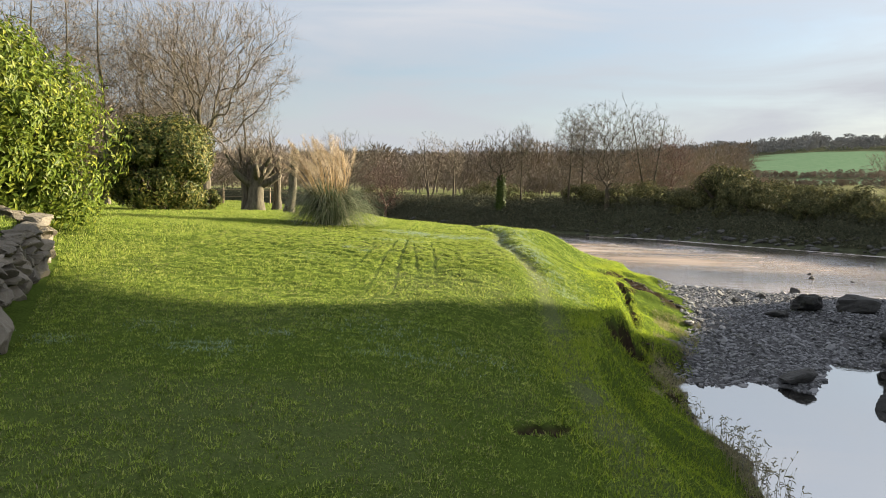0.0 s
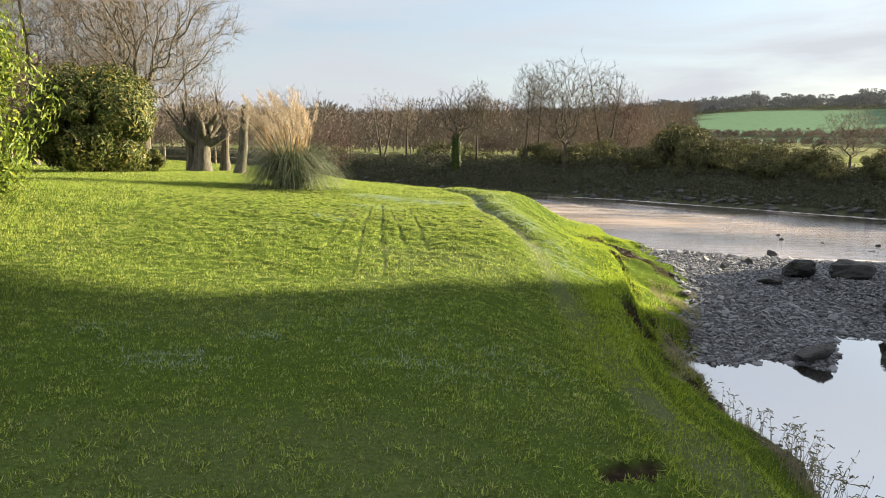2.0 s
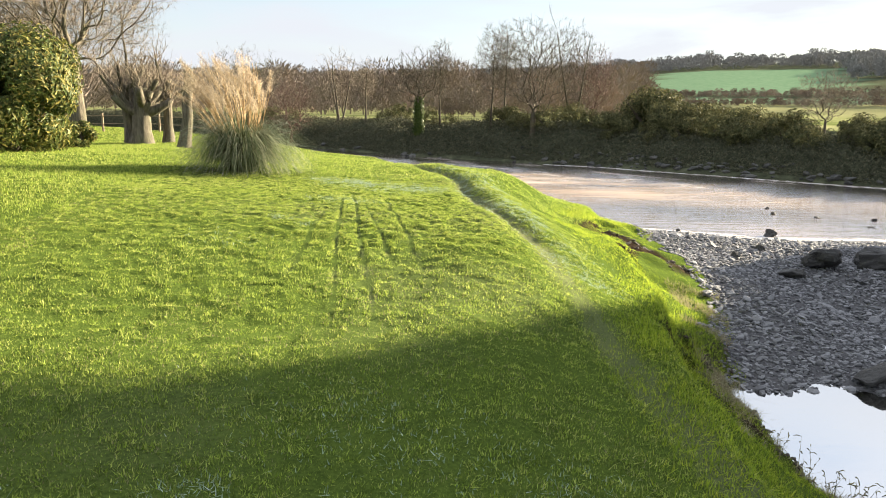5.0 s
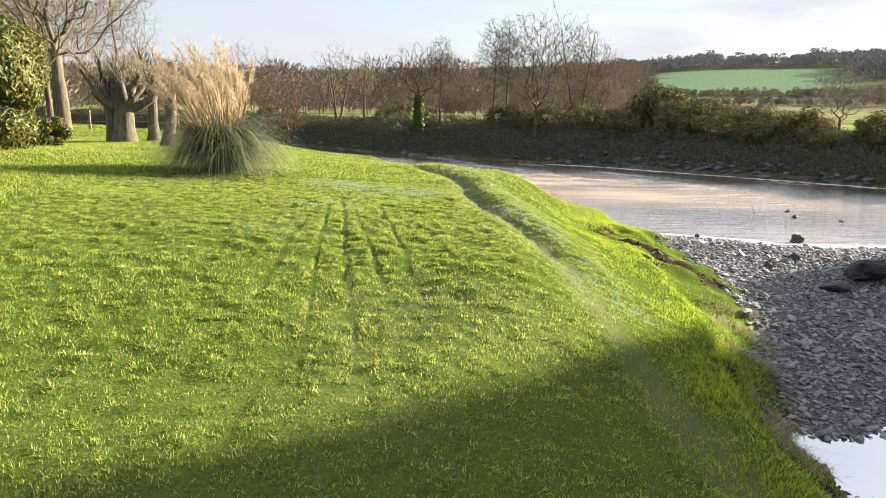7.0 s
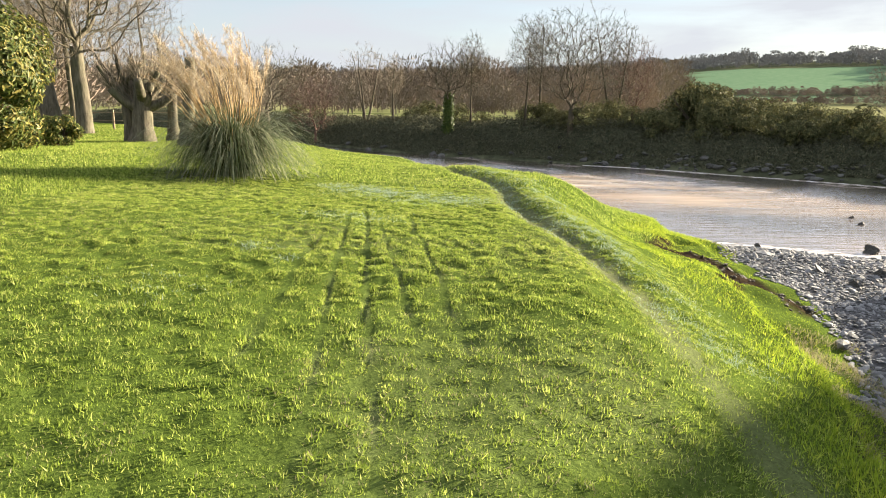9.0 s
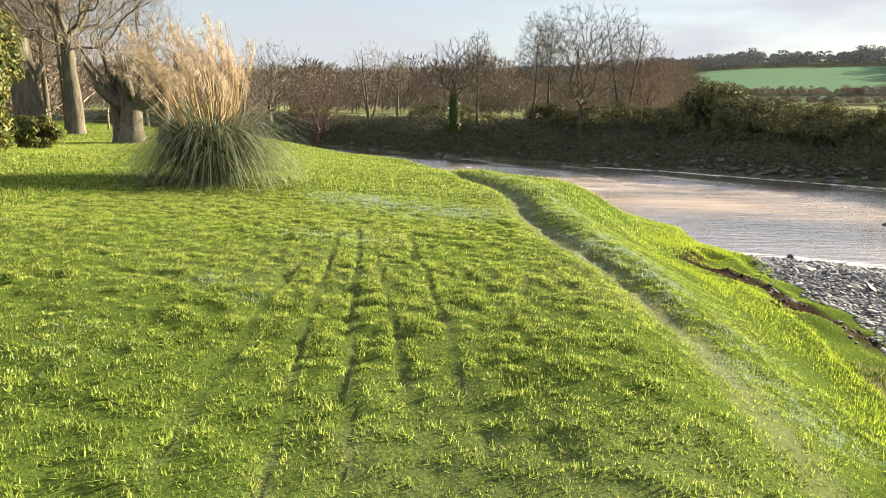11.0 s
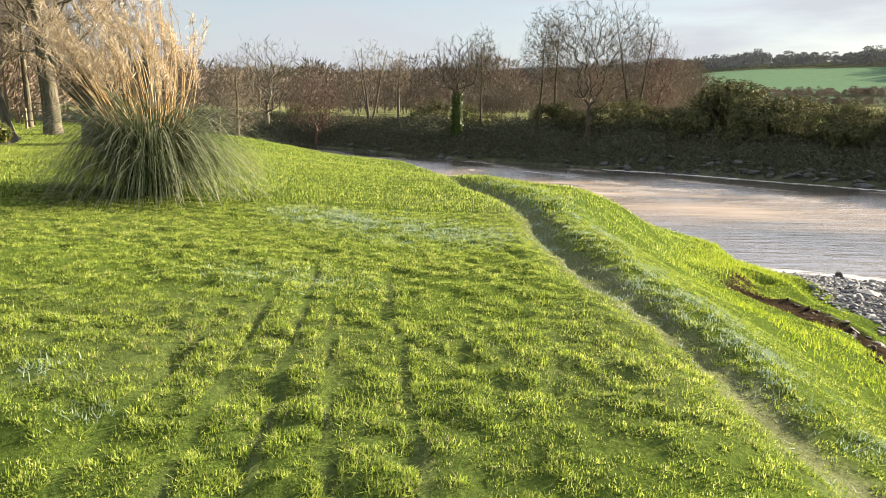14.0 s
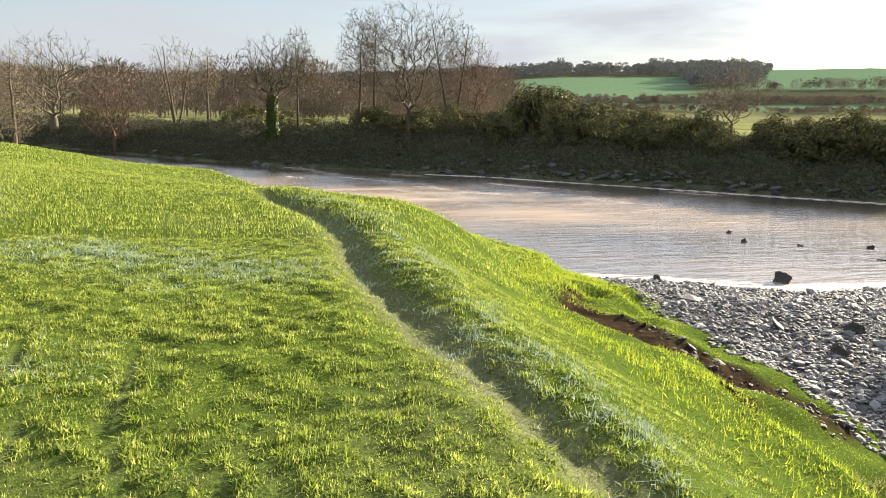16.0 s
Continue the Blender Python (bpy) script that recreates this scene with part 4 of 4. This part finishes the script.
gorse_models = []
for k in range(3):
    b = bush("gorse_bush", "dense dark olive gorse bush on the far bank", 20 + 3 * k, 52 + k, (1.3, 1.2, 0.95), 0.75, 26, 2400, (0.24, 0.05), M["gorse"], 90 + k, 4, BB, "gorse along the far bank")
    gorse_models.append(b)
rs = random.Random(95)
spots = [(18.2, 54.5, 1.7), (19.8, 54.0, 1.9), (19.0, 56.5, 2.0), (21.5, 52.5, 1.2)]
for k in range(58):
    x = rs.uniform(8, 36)
    spots.append((x, float(np.interp(x, FAR[:, 0], FAR[:, 1])) + rs.uniform(5.5, 11), rs.uniform(0.7, 1.25)))
for k in range(9):
    x = rs.uniform(-14, 9)
    spots.append((x, float(np.interp(x, FAR[:, 0], FAR[:, 1])) + rs.uniform(8, 16), rs.uniform(0.6, 1.1)))
for x, y, s in spots:
    copy_thing(rs.choice(gorse_models), pose(x, y, height(x, y) - 0.1, 0, 0, rs.uniform(0, 360)) @ Matrix.Diagonal((s, s, s * rs.uniform(0.8, 1.1), 1)))

# ---- far woods and hedges ----


def woods(name, label, spots, mat, twig, seed, count=130):
    """Bare crowns, each a spray of thin upright twigs round its trunk."""
    r = np.random.default_rng(seed)
    V = []
    for x, y, h in spots:
        g = height(x, y)
        h = h * (1 + 0.9 * float(vnoise(np.array([x]), np.array([y]), 16, 91)[0]))
        k = count
        t = r.random(k) ** 0.7
        wide = h * 0.44 * np.sqrt(np.clip(1 - (1.7 * t - 0.8) ** 2, 0.02, 1))
        a = r.uniform(0, 6.28, k)
        q = np.sqrt(r.random(k)) * wide
        c = np.stack([x + q * np.cos(a), y + q * np.sin(a), g + h * (0.08 + 0.85 * t)], -1)
        d = np.stack([np.cos(a) * q / (wide + 0.01) * 0.7, np.sin(a) * q / (wide + 0.01), np.full(k, 0.7)], -1) + r.normal(0, 0.35, (k, 3))
        d /= np.linalg.norm(d, axis=1, keepdims=True)
        ln = h * r.uniform(0.07, 0.17, (k, 1))
        side = np.cross(d, np.array((x, y, 0.0)) / math.hypot(x, y))
        side /= np.maximum(np.linalg.norm(side, axis=1, keepdims=True), 1e-3)
        w = twig * r.uniform(0.5, 1.5, (k, 1))
        V.append(np.stack([c - side * w, c + side * w, c + d * ln], 1))
        foot = np.array([[(x - 0.12 * h / 8, y, g - 0.3), (x + 0.12 * h / 8, y, g - 0.3), (x, y, g + h * 0.8)]])
        V.append(foot)
    V = np.concatenate(V).reshape(-1, 3)
    return tagged(new(name, mesh_from(name, V, np.arange(len(V)).reshape(-1, 3), mat, False)), label, "woods", kind="stuff")


def at_polar(az, d):
    return d * math.sin(radians(az)), d * math.cos(radians(az))


rs = random.Random(101)
near_wood = [(*at_polar(rs.uniform(-28, 19), rs.uniform(110, 190)), rs.uniform(3.0, 7.0)) for _ in range(300)]
near_wood = [s for s in near_wood if far_side(np.array([s[0]]), np.array([s[1]]))[0] > 14]
left_wood = [(*at_polar(rs.uniform(-58, -22), rs.uniform(52, 95)), rs.uniform(4, 11)) for _ in range(240)]
left_wood = [s for s in left_wood if far_side(np.array([s[0]]), np.array([s[1]]))[0] < -14]
woods("far_woods", "brown leafless winter woodland behind the far bank", near_wood, M["wood_far"], 0.06, 1, 330)
woods("far_woods", "grey-brown leafless trees and undergrowth behind the lawn", left_wood, M["wood_far"], 0.03, 2, 240)
mid = [(*at_polar(rs.uniform(-30, 20), rs.uniform(190, 520)), rs.uniform(6, 10)) for _ in range(700)]
woods("far_woods", "leafless woods covering the hillside", mid, M["wood_far"], 0.13, 3, 170)
# skyline trees, their colour already paled for haze
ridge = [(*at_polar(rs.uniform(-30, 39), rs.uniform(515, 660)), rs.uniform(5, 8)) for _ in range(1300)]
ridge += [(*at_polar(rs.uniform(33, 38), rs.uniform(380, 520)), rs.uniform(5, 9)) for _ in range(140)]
woods("far_woods", "wooded ridge on the skyline, paled by haze put into its colour", ridge, M["ridge_haze"], 0.3, 4, 120)
hedge = [(*at_polar(rs.uniform(16, 60), rs.uniform(268, 282)), rs.uniform(1.5, 3)) for _ in range(800)] + [(*at_polar(rs.uniform(20, 60), rs.uniform(222, 230)), rs.uniform(1, 2.2)) for _ in range(500)]
hedge += [(*at_polar(rs.uniform(37, 60), rs.uniform(352, 360)), rs.uniform(2.5, 5)) for _ in range(160)]
woods("field_hedge", "dark hedges between the fields", hedge, M["wood_far"], 0.12, 5, 60)

# ---- grass ----


def blades(name, label, xs, ys, tall, wide, mat, seed, lean=0.45, lift=0.0):
    r = np.random.default_rng(seed)
    n = len(xs)
    z = turf(xs, ys)[0] - 0.012 + lift
    a = r.uniform(0, 2 * np.pi, n)
    h = tall * r.uniform(0.55, 1.25, n)
    w = wide * r.uniform(0.7, 1.3, n)
    la, lm = r.uniform(0, 2 * np.pi, n), np.abs(r.normal(0, lean, n))
    base = np.stack([xs, ys, z], -1)
    side = np.stack([np.cos(a) * w / 2, np.sin(a) * w / 2, np.zeros(n)], -1)
    tip = base + np.stack([np.cos(la) * lm * h, np.sin(la) * lm * h, h / np.sqrt(1 + lm * lm)], -1)
    V = np.stack([base - side, base + side, tip], 1).reshape(-1, 3)
    return tagged(new(name, mesh_from(name, V, np.arange(3 * n).reshape(-1, 3), mat, False)), label, "grass", kind="stuff")


def sown(seed, n, x0, x1, y0, y1, edge=0.0):
    r = np.random.default_rng(seed)
    x, y = r.uniform(x0, x1, n), r.uniform(y0, y1, n)
    lip = np.interp(y, LIP[:, 0], LIP[:, 1])
    trail = np.abs(x - np.interp(y, TRAIL[:, 0], TRAIL[:, 1])) < 0.14 + 0.15 * vnoise(x, y, 0.4, 61)
    trail &= (y > 5) & (y < 26)
    wall_x = np.interp(y, [3, 5.2, 5.9, 10.8, 11.6], [-3.6, -3.2, -3.1, -5.75, -8.5])
    keep = (x < lip + edge) & ~(trail & (r.random(n) > 0.25)) & (ruts_at(x, y) < r.uniform(0.3, 1.1, n)) & ((np.abs(x - wall_x) > 0.2) | (y > 11.8))
    keep &= scarp_at(x, y)[1] > 1.0
    keep &= r.random(n) < 0.82 + 0.7 * vnoise(x, y, 0.075, 64) + 0.25 * vnoise(x, y, 0.2, 62) + 0.2 * vnoise(x, y, 0.9, 63)
    return x[keep], y[keep]


def length_at(x, y):
    return 1 + 0.8 * vnoise(x, y, 0.075, 64) + 0.3 * vnoise(x, y, 0.2, 60) + 0.3 * vnoise(x, y, 1.2, 65)


x, y = sown(1, 430000, -5.8, 2.9, 3.0, 12.5, 0.1)
blades("lawn_grass", "short bright green mown lawn grass", x, y, 0.034 * length_at(x, y), 0.0105, M["grass"], 1, 1.0)
x, y = sown(11, 860000, -4.6, 2.95, 12.5, 19.5, 0.1)
blades("lawn_grass", "short bright green mown lawn grass", x, y, 0.027 * length_at(x, y), 0.0092, M["grass"], 11, 1.1)
x, y = sown(2, 260000, -14, 5.5, 19.5, 34, 0.1)
blades("lawn_grass", "short bright green mown lawn grass", x, y, 0.055 * length_at(x, y), 0.013, M["grass"], 2)
x, y = sown(3, 130000, -26, 4, 34, 56, 0.0)
blades("lawn_grass", "short bright green mown lawn grass", x, y, 0.06 * length_at(x, y), 0.025, M["grass"], 3)
x, y = sown(4, 160000, -12, -4.6, 9.5, 19.5, 0.0)
blades("lawn_grass", "short bright green mown lawn grass", x, y, 0.05 * length_at(x, y), 0.011, M["grass"], 4)
x, y = sown(5, 170000, -4.5, 3.5, 3.5, 19.5)
straw = (vnoise(x, y, 1.6, 46) + 0.6 * vnoise(x, y, 0.4, 66) > np.where(y < 11, -0.14, 0.06)) & (x < 1.5)
blades("dead_grass", "dry pale grass blades in the worn turf", x[straw], y[straw], 0.03, 0.007, M["straw"], 5, 1.2)

# longer grass on the bank
r = np.random.default_rng(6)
n = 210000
y = r.uniform(2.5, 33, n)
lip, toe = np.interp(y, LIP[:, 0], LIP[:, 1]), np.interp(y, TOE[:, 0], TOE[:, 1])
u = r.uniform(-0.7, 1, n)
x = lip + np.where(u < 0, u * 1.3, u * (toe - lip + 0.15))
shelf = (u < np.interp(y, [11, 12.6, 14], [0.97, 0.5, 0.5])) | (y > 14.6)
keep = (scar_at(x, y) > 0.98) & (scarp_at(x, y)[1] > 1.0) & (vnoise(x, y, 0.5, 67) + 0.4 * vnoise(x, y, 1.4, 68) > np.where(shelf, -0.3, 0.1)) & (r.random(n) < np.where(shelf, 0.9, 0.6) * step(-0.7, 0.1, u))
x, y, u = x[keep], y[keep], u[keep]
blades("bank_grass", "longer lush grass hanging over the river bank", x, y, (0.065 + 0.05 * vnoise(x, y, 0.6, 69)) * np.where(u > 0.75, 0.7, 1) * np.where(scarp_at(x, y)[1] < 1.7, 1.6, 1) * np.where((y > 16) & (y < 21) & (u > -0.2), 0.55, 1), 0.009, M["tuft"], 7, 0.9)

# dry grass and clods of earth low on the bank
n = 26000
y = r.uniform(2.5, 16, n)
lip, toe = np.interp(y, LIP[:, 0], LIP[:, 1]), np.interp(y, TOE[:, 0], TOE[:, 1])
u = r.uniform(0.5, 1.05, n)
x = lip + u * (toe - lip)
keep = vnoise(x, y, 0.4, 75) > np.where((y < 11.5) & (u < 0.85), 0.3, 0.0)
blades("dead_grass", "withered brown grass low on the earth bank", x[keep], y[keep], 0.11, 0.008, M["straw"], 8, 1.3)
n = 2600
y = r.uniform(3, 22, n)
lip, toe = np.interp(y, LIP[:, 0], LIP[:, 1]), np.interp(y, TOE[:, 0], TOE[:, 1])
u = r.uniform(0.35, 1.05, n)
x = lip + u * (toe - lip)
keep = ((y < 14) & (u > np.where(y < 11.5, 0.85, 0.3))) | (scar_at(x, y) < 1)
pebbles("earth_clods", x[keep], y[keep], np.exp(r.normal(-3.8, 0.45, keep.sum())), M["clod"], "dark clods of earth crumbling from the bank", 0.4)

# frost lying in the hollows of the lawn and beside the trail
px_, py_ = [], []
for cx, cy, rad, count in ((-1.56, 6.6, 0.22, 600), (-2.3, 7.2, 0.16, 260), (-1.1, 7.3, 0.12, 160), (0.3, 6.9, 0.3, 500), (-2.9, 6.5, 0.15, 220), (0.9, 7.6, 0.35, 500), (-0.3, 8.0, 0.5, 700),
                           (-0.6, 18.6, 0.5, 4200), (0.25, 17.9, 0.5, 4200), (-1.2, 18.9, 0.35, 1600), (-0.9, 15.7, 0.4, 900), (-1.64, 13.9, 0.12, 160), (-1.25, 13.5, 0.1, 120), (-2.1, 12.6, 0.3, 200)):
    px_.append(cx + r.normal(0, rad, count))
    py_.append(cy + r.normal(0, rad * 0.7, count))
n = 38000
fy = r.uniform(12.5, 23.5, n)
off = r.normal(0.42, 0.3, n)
fx = np.interp(fy, TRAIL[:, 0], TRAIL[:, 1]) + off
keep = (vnoise(fx, fy, 0.35, 76) + 0.8 * vnoise(fx, fy, 0.12, 77) > r.normal(0.05, 0.2, n)) & (off > -0.15) & (r.random(n) < np.interp(fy, [12.5, 14, 19, 23], [0.5, 1, 1, 0.5]))
px_, py_ = np.concatenate(px_ + [fx[keep]]), np.concatenate(py_ + [fy[keep]])
keep = vnoise(px_, py_, 0.13, 78) > r.normal(-0.12, 0.2, len(px_))
px_, py_ = px_[keep], py_[keep]
blades("frosted_grass", "thin white frost on the grass in hollows of the lawn", px_, py_, 0.034, 0.007, M["frost"], 9, 1.3, 0.012)

# dead stalks at the water's edge
rs = random.Random(110)
plant = 0
for cx, cy, count, tall in ((4.0, 10.6, 12, 0.35), (4.05, 9.4, 18, 0.42), (4.1, 8.2, 40, 0.6), (4.2, 8.7, 26, 0.55), (4.15, 7.2, 24, 0.5), (4.2, 6.2, 16, 0.45)):
    for k in range(count):
        x, y = cx + rs.gauss(0, 0.16), cy + rs.gauss(0, 0.3)
        z = max(height(x, y), W - 0.15) - 0.05
        h = tall * rs.uniform(0.5, 1.15)
        lx, ly = rs.gauss(0.05, 0.16), rs.gauss(0, 0.16)
        stem = [(Vector((lx * h * f * f, ly * h * f * f, h * f)), 0.0045 * (1.2 - f)) for f in (0, 0.3, 0.6, 0.85, 1)]
        lines = [stem]
        for s in range(5):
            p, _ = stem[rs.choice((2, 3, 4))]
            d = Vector((rs.gauss(0, 0.6), rs.gauss(0, 0.6), rs.uniform(-0.5, 0.6))) * 0.06
            lines.append([(p, 0.003), (p + d * 0.6 + Vector((0, 0, 0.01)), 0.007), (p + d, 0.002)])
        ob = tagged(new("dead_stalk", tubes(lines, M["straw"], "dead_stalk", 3)), "dry brown dead plant stalk at the pool's edge", "dead plant", "dead stalks by the pool")
        ob.location = (x, y, z)

# ---- fence behind the lawn ----
fence = thing("fence", "low wooden post-and-rail fence behind the lawn trees", "fence", at=(-20, 47, height(-20, 47)))


def beam(name, a, b, w, h, mat):
    a, b = Vector(a), Vector(b)
    bm = bmesh.new()
    bmesh.ops.create_cube(bm, size=1)
    bmesh.ops.bevel(bm, geom=bm.edges[:], offset=0.06, segments=1, affect='EDGES')
    d = b - a
    rot = d.to_track_quat("Z", "Y").to_matrix().to_4x4()
    bmesh.ops.transform(bm, matrix=Matrix.Translation((a + b) / 2) @ rot @ Matrix.Diagonal((w, h, d.length, 1)), verts=bm.verts)
    me = bpy.data.meshes.new(name)
    bm.to_mesh(me)
    bm.free()
    me.materials.append(mat)
    return me


for k in range(13):
    x = -9.6 + 1.6 * k
    zz = height(-20 + x, 47) - height(-20, 47)
    part("post", beam("post", (x, 0, zz - 0.2), (x, 0, zz + 1.05), 0.1, 0.1, M["cut_wood"]), fence)
    if k < 12:
        z2 = height(-20 + x + 1.6, 47) - height(-20, 47)
        for hh in (0.45, 0.9):
            part("rail", beam("rail", (x, 0.06, zz + hh), (x + 1.6, 0.06, z2 + hh), 0.08, 0.04, M["cut_wood"]), fence)
